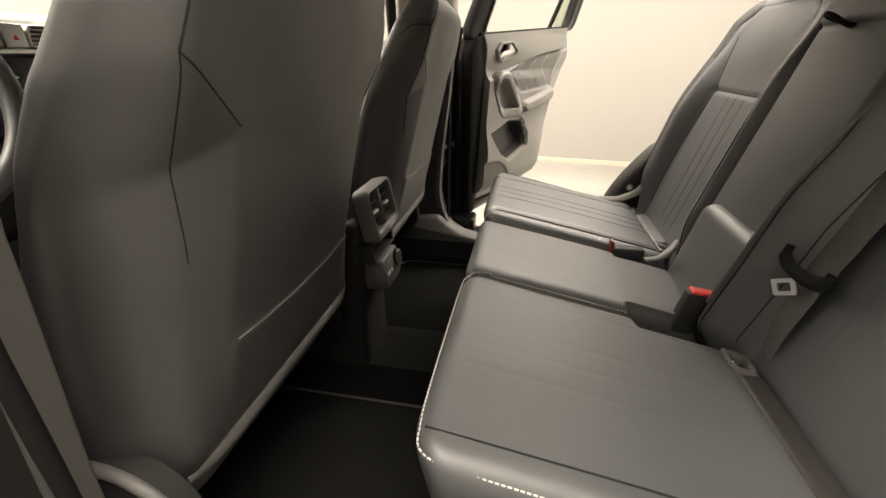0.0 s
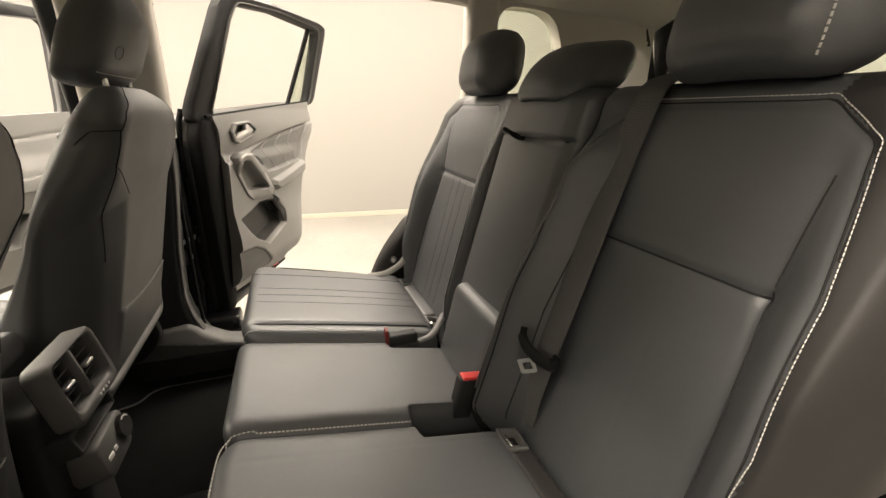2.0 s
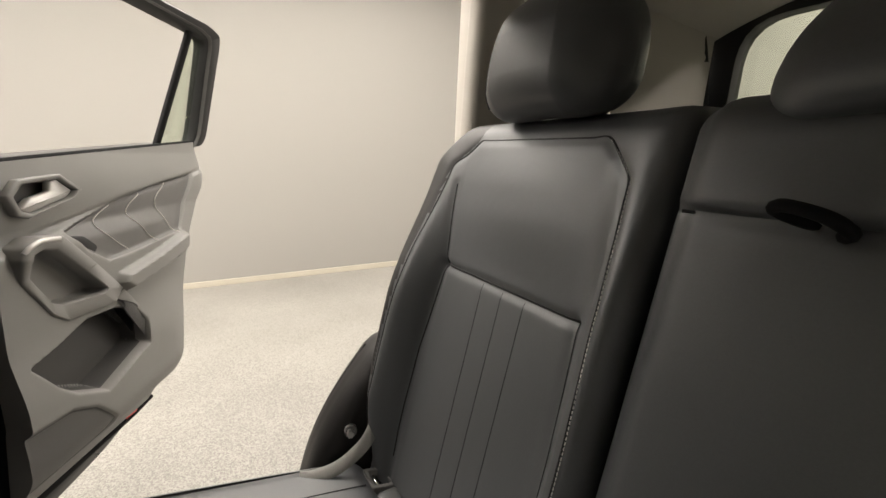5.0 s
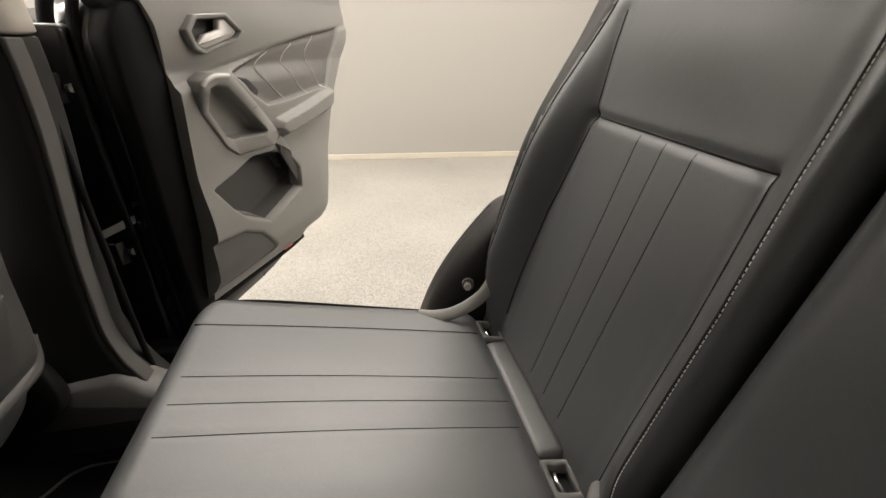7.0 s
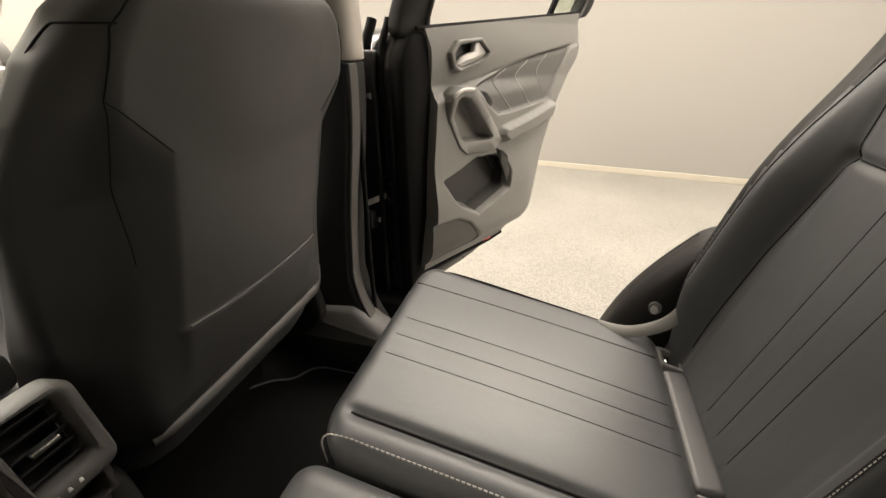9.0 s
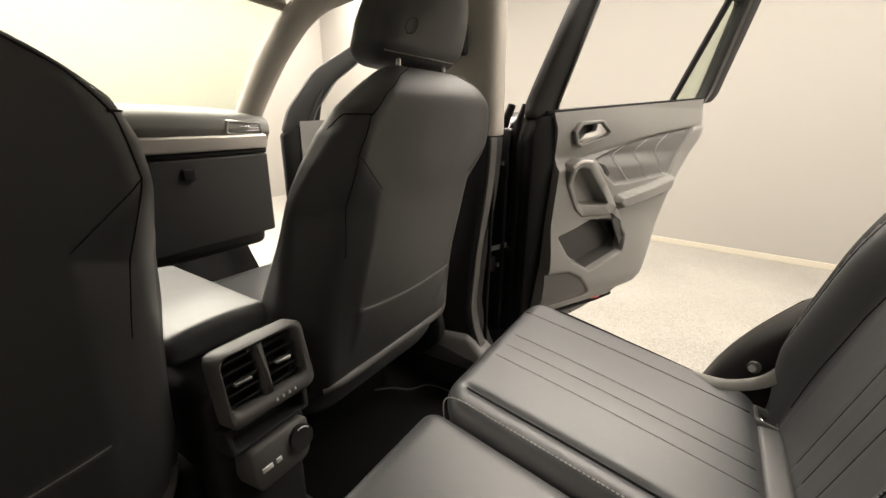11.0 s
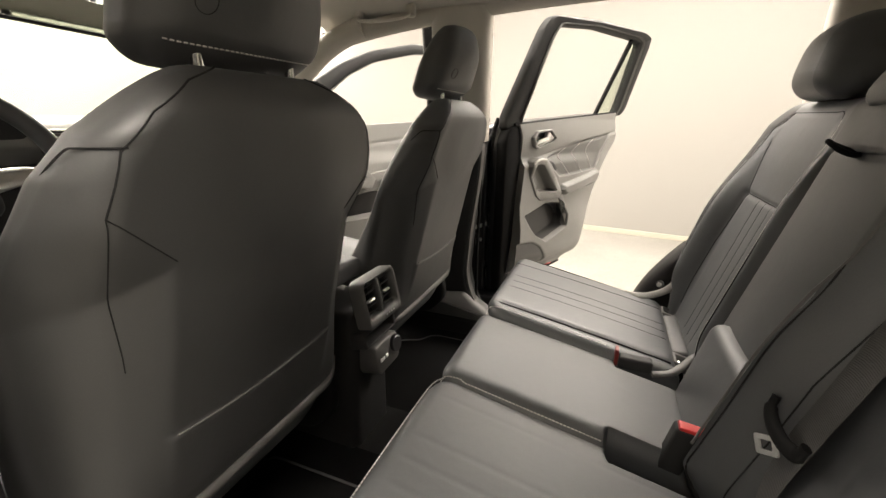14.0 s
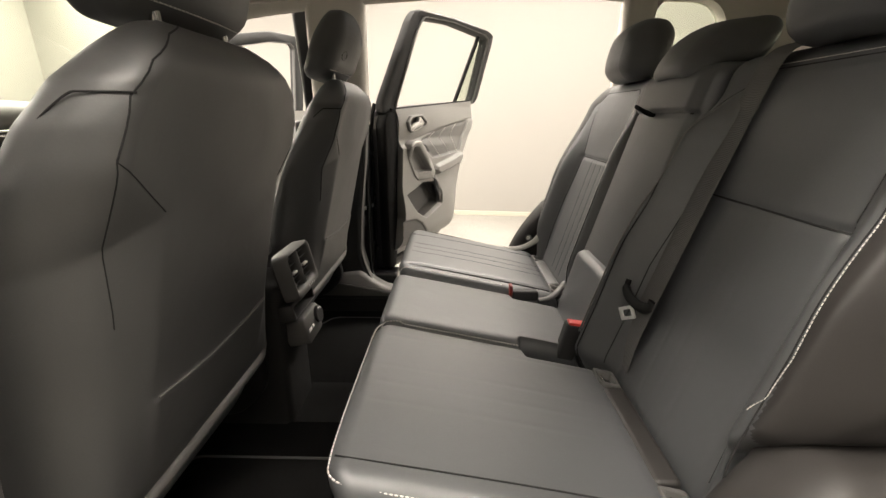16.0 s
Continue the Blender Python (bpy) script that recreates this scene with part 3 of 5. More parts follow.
seat_wide = thing("rear_bench", (0.35, 0.6, 0.64), "black leather double rear seat, fluted seat and plain middle place", "car seat", "rear seats")
cush, cush2 = seat_far, seat_wide
base = part("seat_cushion", bench_cushion(0.948, 1.392, (*FLUTES, 1.306), (1.003,)), LEATHER, cush)
for y in FLUTES:
    part("seam", tube(on_cushion(poly_line([(0.09, y), (0.50, y)], 0.02), -0.0003), 0.0006, 5), SEAM, base)
part("seam", tube(on_cushion(poly_line([(0.075, 1.306), (0.35, 1.308), (0.50, 1.309)], 0.02), -0.0010), 0.0016, 5), SEAM, base)
part("seam", tube(on_cushion(poly_line([(0.09, 1.003), (0.50, 1.005)], 0.02), -0.0050), 0.0022, 5), SEAM, base)
part("piping", tube(curve([(0.084, 1.372, 0.800), (0.13, 1.386, cushion_z(0.12) - 0.012), (0.3, 1.388, cushion_z(0.3) - 0.012), (0.46, 1.384, cushion_z(0.46) - 0.014), (0.50, 1.36, cushion_z(0.5) - 0.012)], 40), 0.0035, 6), LEATHER_SMOOTH, base)
part("seam", tube(curve([(0.084, 1.366, 0.806), (0.13, 1.378, cushion_z(0.12) - 0.0045), (0.3, 1.380, cushion_z(0.3) - 0.0045), (0.45, 1.377, cushion_z(0.45) - 0.006)], 40), 0.0016, 5), SEAM, base)
st = np.array(front_fall(0.966, 0.0)[::-1] + on_cushion([(x, 0.966 + 0.003 * x) for x in np.linspace(0.115, 0.36, 20)], 0.0005))
part("stitching", dashes(curve(st, 80), 0.0042, 0.0022, 0.0011), STITCH, base, "pale stitching")

mid = part("seat_cushion", bench_cushion(0.650, 0.944, (), (), slot=(0.375, 0.53, 0.935), lift=-0.006, notch=0.362), LEATHER, cush2)
NF = (0.395, 0.440, 0.485)
near = part("seat_cushion", bench_cushion(0.238, 0.648, (*NF, 0.284, 0.585), (), slot=(0.362, 0.53, 0.638)), LEATHER, cush2)
part("seam", tube(on_cushion(poly_line([(0.075, 0.280), (0.30, 0.284), (0.50, 0.286)], 0.02), 0.0), 0.0014, 5), SEAM, near)
edge = np.array(front_fall(0.642, 0.001)[::-1] + on_cushion([(x, 0.642) for x in np.linspace(0.115, 0.355, 20)], -0.001))
part("stitching", dashes(curve(edge, 90), 0.0042, 0.0022, 0.0012), STITCH, near, "pale stitching")
corner = curve([(0.080, 0.642, 0.812), (0.0705, 0.625, 0.8135), (0.066, 0.595, 0.8145), (0.0655, 0.50, 0.816), (0.0655, 0.36, 0.815), (0.0675, 0.290, 0.8135), (0.0765, 0.256, 0.811), (0.12, 0.2485, 0.802), (0.25, 0.2475, 0.7765), (0.42, 0.2485, 0.742)], 110)
part("stitching", dashes(corner[2:], 0.0042, 0.0022, 0.0011), STITCH, near, "pale stitching")


# ---- rear backrests ----
def back_x(z):
    return 0.65 + 0.28 * (z - 1.09)


ZB, ZT = 0.665, 1.312


def back_shape(y0, y1, face, top_drop=lambda y: 0.0 * y, thickn=0.13, res=0.0045, narrow=None):
    """A reclined backrest; face(y, z) is how far its front stands proud of the mean plane."""
    hy, hz = (y1 - y0) / 2, (ZT - ZB) / 2
    yc, zc = (y0 + y1) / 2, (ZT + ZB) / 2

    def bend(P):
        y, z = yc + P[:, 1], zc + P[:, 2]
        t = (P[:, 0] / (thickn / 2) + 1) / 2
        if narrow is not None:
            y = narrow(y, z)
        z = z - top_drop(y) * step(z, 0.9, ZT)
        f = face(y, z) * (1 - step(t, 0.0, 0.6))
        x = back_x(z) + t * thickn - f
        return np.stack([x, y, z], 1)

    return rbox((thickn / 2, hy, hz), 0.030, (6, int(hy * 2 / res), int(hz * 2 / res)), bend)


def ridge(q, z):
    """The sharp inboard ridge of the near backrest beside the middle place."""
    d = q - np.interp(z, [0.70, 0.85, 1.06, 1.20, 1.26], [0.972, 0.972, 0.978, 1.003, 1.028])
    h = np.where(d > 0, 1 - np.clip(d / 0.062, 0, 1), 1 - 0.9 * np.clip(-d / 0.055, 0, 1))
    return 0.074 * h * (1 - 0.3 * step(z, 0.95, 1.15)) * step(z, 0.66, 0.76) * (1 - step(z, 1.18, 1.275))


def outer_face(c):
    """Front of an outer backrest in y measured as on the far side: hollow middle, bolsters, seams."""
    rim = [(0.976, 0.72), (0.980, 1.00), (0.988, 1.13), (1.007, 1.244), (1.050, 1.284), (1.286, 1.286), (1.336, 1.25), (1.362, 1.12), (1.372, 0.98), (1.376, 0.72)]

    def face(y, z):
        q = c(y)
        f = 0.040 * step(q, 1.30, 1.372) * step(z, 0.70, 0.86) * (1 - step(z, 1.02, 1.27))
        f += 0.014 * step(q, 1.30, 1.36) * (1 - step(z, 1.25, 1.30))
        f += 0.010 * (1 - step(q, 0.990, 1.045))
        if c is same:
            f += 0.030 * (1 - step(q, 0.972, 1.028)) * step(z, 0.70, 0.84) * (1 - step(z, 1.10, 1.29))
        else:
            f += ridge(q, z)
        f -= 0.05 * step(q, 1.385, 1.43)
        f += 0.010 * (1 - ((q - 1.17) / 0.2) ** 2) * step(z, 1.10, 1.2) * (1 - step(z, 1.22, 1.31))
        f -= groove(seg_dist(q, z, [(1.028, 1.092), (1.307, 1.092)]), 0.004, 0.006)
        for ly in FLUTES:
            f -= groove(np.abs(q - ly), 0.0005, 0.0042) * (1 - step(z, 1.075, 1.09))
        f -= groove(seg_dist(q, z, [(1.028, 1.092), (1.016, 0.95), (1.012, 0.72)]), 0.005, 0.009)
        f -= groove(seg_dist(q, z, [(1.307, 1.092), (1.318, 0.95), (1.322, 0.72)]), 0.005, 0.009)
        f -= groove(seg_dist(q, z, [(1.307, 1.092), (1.318, 1.22)]), 0.003, 0.007)
        f -= groove(seg_dist(q, z, rim), 0.003, 0.005)
        return f

    return face, rim


def narrow_outer(c, inv):
    def f(y, z):
        q = c(y)
        low = 1.392 if c is same else 1.345
        wide = 0.013 if c is same else 0.0
        lim = np.interp(z, [0.66, 0.83, 0.90, 0.96, 1.10, 1.20, 1.26, 1.312], [low, low, 1.405, 1.430 + wide / 2, 1.435 + wide, 1.417 + wide, 1.388 + wide, 1.352 + wide / 2])
        k = 0.958 + (q - 0.958) * (lim - 0.958) / (1.435 - 0.958)
        return inv(k)
    return f


def same(y):
    return y


def flip(y):
    return 2 * CY - y


def outer_backrest(far):
    c = same if far else flip
    th = seat_far if far else seat_wide
    face, rim = outer_face(c)
    y0, y1 = sorted((c(0.958), c(1.435)))
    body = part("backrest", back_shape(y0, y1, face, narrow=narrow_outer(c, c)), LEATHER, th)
    # faces outboard of the rim seam take the darker tone, shade included
    body.data.materials.append(SHADED_BOLSTER)
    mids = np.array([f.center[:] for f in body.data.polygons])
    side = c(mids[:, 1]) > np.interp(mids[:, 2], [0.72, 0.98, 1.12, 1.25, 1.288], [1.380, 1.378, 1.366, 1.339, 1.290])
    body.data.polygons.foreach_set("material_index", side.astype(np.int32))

    def on(q, z, proud=0.0):
        y = c(q)
        return (back_x(z) - float(face(np.array([y]), np.array([z]))[0]) - proud, y, z)

    def line(pts, proud, st=0.008):
        return [on(q, z, proud) for q, z in poly_line(pts, st)]

    part("seam", tube(line([(1.028, 1.092), (1.307, 1.092)], 0.0002), 0.0016, 5), SEAM, body)
    for q in FLUTES if far else ():
        part("seam", tube(line([(q, 1.088), (q, 0.74)], 0.0001), 0.0006, 5), SEAM, body)
    for pts in ([(1.028, 1.092), (1.016, 0.95), (1.012, 0.74)], [(1.307, 1.092), (1.318, 0.95), (1.322, 0.76)], [(1.307, 1.092), (1.318, 1.22)]):
        part("seam", tube(line(pts, 0.0002), 0.0011, 5), SEAM, body)
    rimline = curve(line(rim, 0.0, 0.02), 220)
    part("seam", tube(rimline, 0.0014, 6), SEAM, body)
    if far:
        shifted = curve(line([(q - 0.004 if q < 1.04 else q, z) for q, z in rim[:5]], 0.001, 0.012), 160)
        part("stitching", dashes(shifted[10:], 0.0030, 0.0020, 0.0005), STITCH, body, "pale stitching")
    else:
        shifted = curve(line([(1.055, 1.290), (1.288, 1.292), (1.342, 1.253), (1.369, 1.12), (1.379, 0.98), (1.374, 0.93), (1.362, 0.905)], 0.0015, 0.012), 240)
        part("stitching", dashes(shifted[2:], 0.0034, 0.0016, 0.0006), STITCH, body, "pale stitching")

    # grey tube along the ridge crest that paints its edge highlight
    if not far:
        zs = np.linspace(0.79, 1.235, 60)
        crest = np.interp(zs, [0.70, 0.85, 1.06, 1.20, 1.26], [0.972, 0.972, 0.978, 1.003, 1.028])
        part("piping", tube(curve([on(q, z, -0.0005) for q, z in zip(crest, zs)], 80), 0.0022, 6), GREY_PLASTIC, body, "pale line for the highlight along the ridge")

    # headrest
    yc, zc, xc = (1.159 if far else 0.442), 1.388, 0.735

    hw = 0.108 if far else 0.117

    def bend(P):
        u, v = P[:, 1] / hw, P[:, 2] / 0.078
        y = yc + P[:, 1] * (1 - 0.16 * step(v, -0.1, 1.0))
        bulge = 0.016 * (1 - u ** 2) * (1 - 0.5 * v ** 2)
        t = (1 - P[:, 0] / 0.056) / 2
        x = xc + P[:, 0] - bulge * t + 0.03 * v * 0.5 + 0.012 * step(np.abs(u), 0.55, 1.0) * t
        t2 = groove(np.abs(np.abs(u) - 0.62) * 0.121, 0.003, 0.005) * t
        return np.stack([x + t2, y, zc + P[:, 2] - 0.006 * u ** 2], 1)

    head = part("headrest", rbox((0.056, hw, 0.078), 0.052, (8, 44, 26), bend), LEATHER, th)
    for s in (-0.055, 0.055):
        part("post", tube([(0.742, yc + s, 1.27), (0.742, yc + s, 1.35)], 0.006, 10), CHROME, head, "chrome post")
        part("collar", tube([(0.742, yc + s, 1.300), (0.742, yc + s, 1.318)], 0.014, 14), PLASTIC, head)
    half, r = np.array((0.056, hw, 0.078)), 0.052
    raw = np.array([(-0.08, (c(1.0) - c(0.0)) * (hw - 0.010), 0.078 * v) for v in np.linspace(-1.2, 1.2, 30)])
    core = np.clip(raw, r - half, half - r)
    away = raw - core
    hl = bend(core + away * ((r + 0.0006) / np.linalg.norm(away, axis=1))[:, None])
    if not far:
        part("stitching", dashes(curve(hl, 60), 0.0042, 0.0022, 0.0012), STITCH, head, "pale stitching")
    else:
        part("seam", tube(curve(hl, 40), 0.0014, 5), SEAM, head)
    return th


outer_backrest(True)
outer_backrest(False)

# middle backrest with fold-down armrest and pull loop
mid_b = seat_wide


def mid_face(y, z):
    f = 0.026 + 0.008 * (1 - ((y - CY) / 0.15) ** 2)
    f += 0.009 * step(z, 1.222, 1.232) * (1 - step(np.abs(y - CY), 0.10, 0.15))
    f -= groove(np.abs(z - 1.222), 0.0035, 0.0035) * (1 - step(np.abs(y - CY), 0.125, 0.14))
    f -= groove(np.abs(np.abs(y - CY) - 0.122), 0.005, 0.006)
    return f


mb = part("backrest", back_shape(0.676, 0.954, mid_face, res=0.0045), LEATHER, mid_b)
part("seam", tube([(back_x(1.222) - 0.025, y, 1.222) for y in np.linspace(0.695, 0.938, 12)], 0.0016, 6), SEAM, mb)
loop = curve([(0.672, 0.846, 1.222), (0.648, 0.852, 1.226), (0.630, 0.862, 1.234), (0.621, 0.854, 1.238), (0.620, 0.834, 1.234), (0.628, 0.824, 1.226), (0.648, 0.832, 1.220), (0.672, 0.838, 1.222)], 48)
part("pull_loop", tube(loop, 0.0042, 8), RUBBER, mb, "black fabric pull loop")
arm = box((0.0, 0.688, 0.0), (0.10, 0.906, 0.225), 0.020, (5, 12, 12), lambda V: np.stack([0.482 + V[:, 0] + 0.245 * V[:, 2], V[:, 1], 0.672 + V[:, 2] - 0.10 * V[:, 0]], 1))
part("armrest_pad", arm, LEATHER, mb, "short black leather bolster pad")


def mid_bend(P):
    u, v = P[:, 1] / 0.098, P[:, 2] / 0.052
    y = 0.808 + P[:, 1] * (1 - 0.06 * step(v, -0.2, 1))
    x = 0.745 + P[:, 0] + 0.03 * v - 0.014 * (1 - u ** 2) * (1 - P[:, 0] / 0.07) / 2
    return np.stack([x, y, 1.345 + P[:, 2] - 0.010 * u ** 2 + 0.008 * P[:, 0] / 0.07], 1)


mh = part("headrest", rbox((0.07, 0.098, 0.052), 0.044, (12, 44, 16), mid_bend), LEATHER, mid_b)
for s in (-0.055, 0.055):
    part("post", tube([(0.75, CY + s, 1.27), (0.75, CY + s, 1.33)], 0.006, 10), CHROME, mh, "chrome post")



# strips with lower anchor slots between cushion and backrest
def anchor_strip(far):
    c = same if far else flip
    th = thing("anchor_strip", (0.535, c(1.19), 0.68), "black plastic strip with two open child seat anchor slots", "anchor strip", "anchor strips")
    ya, yb = (1.043, 1.328) if far else (1.052, 1.331)
    lo, hi = sorted((c(ya + 0.03), c(yb - 0.03)))
    dx, dz = (-0.003, 0.006) if far else (-0.014, 0.016)
    # near strip and frames use darker materials than the far, shade as colour
    part("strip", box((0.513 + dx, lo, 0.690 + dz), (0.553 + dx, hi, 0.720 + dz), 0.010, (3, 10, 3)), LEATHER_SMOOTH if far else SHADED_BOLSTER, th)
    for q in (ya, yb):
        o = np.array([(-0.022, -0.026), (0.022, -0.026), (0.022, 0.026), (-0.022, 0.026)])
        yc = c(q)

        def place(u, v, w, yc=yc):
            return (0.533 + dx + u * 0.95, yc + v, 0.714 + dz + w - 0.25 * u)

        fr = part("slot_frame", ring(rounded(o, 0.006), rounded(o * 0.66, 0.004), -0.016, 0.004, place), GREY_EDGE if far else GREY_PLASTIC, th)
        part("slot_floor", slab(rounded(o * 0.68, 0.004), -0.020, -0.012, place, 0.001), SEAM, fr)
        part("anchor_wire", tube([(0.533 + dx, yc - 0.016, 0.704 + dz), (0.527 + dx, yc - 0.012, 0.711 + dz), (0.525 + dx, yc, 0.713 + dz), (0.527 + dx, yc + 0.012, 0.711 + dz), (0.533 + dx, yc + 0.016, 0.704 + dz)], 0.003, 8), CHROME, fr, "shiny wire anchor")
    return th


anchor_strip(True)
anchor_strip(False)


# fixed side bolsters beside the bench
def side_bolster(far):
    c = same if far else flip
    th = thing("side_bolster", (0.55, c(1.45), 0.60), "rounded black leather side bolster between bench and door opening", "side bolster", "side bolsters")

    rise, mid_q = (0.335, 1.462) if far else (0.29, 1.440)

    def bend(P):
        t = (P[:, 2] / 0.22 + 1) / 2
        z = 0.60 + t * rise
        x = 0.501 + 0.140 * t + P[:, 0] * (1 - 0.30 * t) - 0.030 * np.sin(math.pi * t)
        q = mid_q + P[:, 1] - 0.035 * t ** 2
        return np.stack([x, c(q), z], 1)

    body = part("cover", rbox((0.095, 0.052, 0.22), 0.042, (10, 10, 36), bend), SHADED_BOLSTER, th)
    pip = []
    for t in np.linspace(0.02, 0.93, 30):
        z = 0.60 + t * rise
        pip.append((0.501 + 0.140 * t - 0.090 * (1 - 0.30 * t) - 0.030 * math.sin(math.pi * t), c(mid_q + 0.022 - 0.035 * t * t), z))
    if far:
        part("piping", tube(pip, 0.003, 6), SHADED_BOLSTER, body)
    return th


side_bolster(True)
side_bolster(False)
bolt = thing("belt_anchor", (0.505, 1.40, 0.780), "satin metal belt anchor bolt on the side bolster", "bolt", "belt anchors")
part("head", tube([(0.510, 1.425, 0.776), (0.498, 1.376, 0.786)], 0.0065, 6), SATIN, bolt)
part("washer", tube([(0.511, 1.425, 0.776), (0.502, 1.388, 0.784)], 0.011, 18), GREY_EDGE, bolt)

# ---- belts of the bench ----
belt = thing("seat_belt", (0.6, 0.58, 0.66), "dark grey rear seat belt with bright metal tongue on the backrest", "seat belt", "rear seat belts")


def strap(pts, half, thick_, up, n=70):
    return tube(curve(pts, n), half, 10, flat=thick_ / half, up=up)


part("webbing", strap([(0.80, 0.562, 1.296), (0.752, 0.564, 1.316), (0.712, 0.566, 1.313), (0.686, 0.568, 1.268), (0.636, 0.574, 1.10), (0.600, 0.580, 0.97), (0.572, 0.584, 0.87), (0.558, 0.592, 0.79), (0.553, 0.602, 0.70)], 0.0265, 0.0016, (-1, 0, 0.28)), BELT, belt)
tp = np.array((0.545, 0.590, 0.866))


def tongue_place(u, v, w):
    return tuple(tp + np.array((0.40, -0.75, 0.50)) * v * 0.9 + np.array((-0.18, 0.47, 0.85)) * u * 0.9 + np.array((-0.85, -0.5, 0.1)) * w)


o = rounded([(-0.014, -0.018), (0.014, -0.018), (0.014, 0.020), (-0.014, 0.020)], 0.004)
i2 = rounded([(-0.007, -0.009), (0.007, -0.009), (0.007, 0.012), (-0.007, 0.012)], 0.002)
part("tongue", ring(o, i2, -0.0015, 0.0015, tongue_place, 0.0005), TONGUE, belt, "bright metal tongue")
part("tongue_grip", tube(curve([(0.556, 0.624, 0.920), (0.551, 0.618, 0.903), (0.548, 0.592, 0.896), (0.548, 0.555, 0.897), (0.552, 0.531, 0.904), (0.556, 0.527, 0.918)], 24), [0.007] * 4 + [0.010] * 17 + [0.0075] * 4, 10, flat=0.7, up=(-1, 0, 0.28)), RUBBER, belt, "black plastic tongue grip")

buck = thing("belt_buckle", (0.5, 0.685, 0.70), "black belt buckle with a red release button standing between the cushions", "belt buckle", "belt buckles")
bb = box((0, 0, 0), (0.050, 0.028, 0.085), 0.006, (4, 3, 4), lambda V: np.stack([0.446 + V[:, 0] * (0.75 + 0.25 * V[:, 2] / 0.085) + 0.22 * V[:, 2], 0.680 + V[:, 1], 0.708 + V[:, 2] - 0.15 * V[:, 0]], 1))
part("housing", bb, PLASTIC, buck)
rb = box((0, 0, 0), (0.043, 0.022, 0.008), 0.0025, (4, 3, 2), lambda V: np.stack([0.468 + V[:, 0] + 0.22 * V[:, 2], 0.682 + V[:, 1], 0.788 + V[:, 2] - 0.15 * V[:, 0]], 1))
part("button", rb, RED, buck, "red release button")
part("stalk", tube(curve([(0.497, 0.687, 0.72), (0.505, 0.68, 0.70), (0.515, 0.672, 0.68)], 8), 0.011, 8), PLASTIC, buck)

buck2 = thing("belt_buckle", (0.42, 0.955, 0.73), "black belt buckle with dark red button lying between the cushions", "belt buckle", "belt buckles")
part("housing", box((0.384, 0.938, 0.728), (0.456, 0.968, 0.757), 0.007, (4, 3, 3)), PLASTIC, buck2)
part("button", box((0.376, 0.941, 0.732), (0.3845, 0.966, 0.772), 0.003, (2, 3, 3)), RED_DARK, buck2, "dark red release button")
part("stalk", strap([(0.455, 0.937, 0.732), (0.490, 0.945, 0.737), (0.52, 0.972, 0.748), (0.545, 1.0, 0.760), (0.560, 1.01, 0.74)], 0.010, 0.006, (0, 0, 1), 20), GREY_PLASTIC, buck2)

belt2 = thing("seat_belt", (0.5, 1.40, 0.66), "dark belt strap looping out beside the far cushion", "seat belt", "rear seat belts")
part("webbing", strap([(0.405, 1.358, 0.752), (0.431, 1.350, 0.752), (0.470, 1.346, 0.758), (0.514, 1.352, 0.778), (0.540, 1.365, 0.803), (0.554, 1.377, 0.829), (0.575, 1.388, 0.870)], 0.011, 0.0024, (0.2, -0.6, 0.75), 50), BELT_LIT, belt2)


# ---- front seats ----
SEAT_W = ([0.675, 0.71, 0.80, 0.90, 1.00, 1.10, 1.16, 1.21, 1.25, 1.28, 1.315], [0.234, 0.248, 0.262, 0.267, 0.266, 0.259, 0.248, 0.231, 0.204, 0.165, 0.118])
OUTLINE = [(0.072, 1.315), (0.120, 1.298), (0.167, 1.268), (0.197, 1.235), (0.213, 1.178), (0.145, 1.115), (0.152, 0.95), (0.165, 0.70)]

SIDE_SEAM = ([0.70, 0.90, 1.02, 1.178, 1.238], [0.186, 0.190, 0.197, 0.213, 0.197])


def seat_surface(y, z):
    """x of the rear of a front seat; y from the seat's middle."""
    w = np.interp(z, *SEAT_W)
    a = np.abs(y)
    x = -0.063 + 0.25 * (z - 1.24)
    x = x - 0.030 * step(z, 1.24, 1.32) ** 2 - 0.02 * (1 - step(z, 0.67, 0.76))
    hexa = [(-p, q) for p, q in OUTLINE][::-1] + OUTLINE
    d = sdf(y, z, hexa)
    x = x - 0.50 * (np.sqrt(np.maximum(d, 0.0) ** 2 + 0.006 ** 2) - 0.006) * step(z, 0.70, 0.95)
    x = x - 0.030 * np.clip((a - 0.195) / 0.055, 0, 1.1) ** 2
    x = x + 0.010 * (1 - step(np.hypot(y / 0.20, (z - 1.20) / 0.14), 0.3, 1.0))
    x = x - groove(np.abs(d), 0.0006, 0.006) * step(z, 1.0, 1.1)
    x = x - groove(seg_dist(a, z, [(0.184, 1.238), (0.26, 1.238)]), 0.001, 0.005)
    slit = 0.868 + 0.012 * (a / 0.15) ** 2
    x = x + 0.004 * (1 - step(z - slit, -0.002, 0.002)) * (1 - step(a, 0.15, 0.17)) * step(z, 0.74, 0.86)
    return x


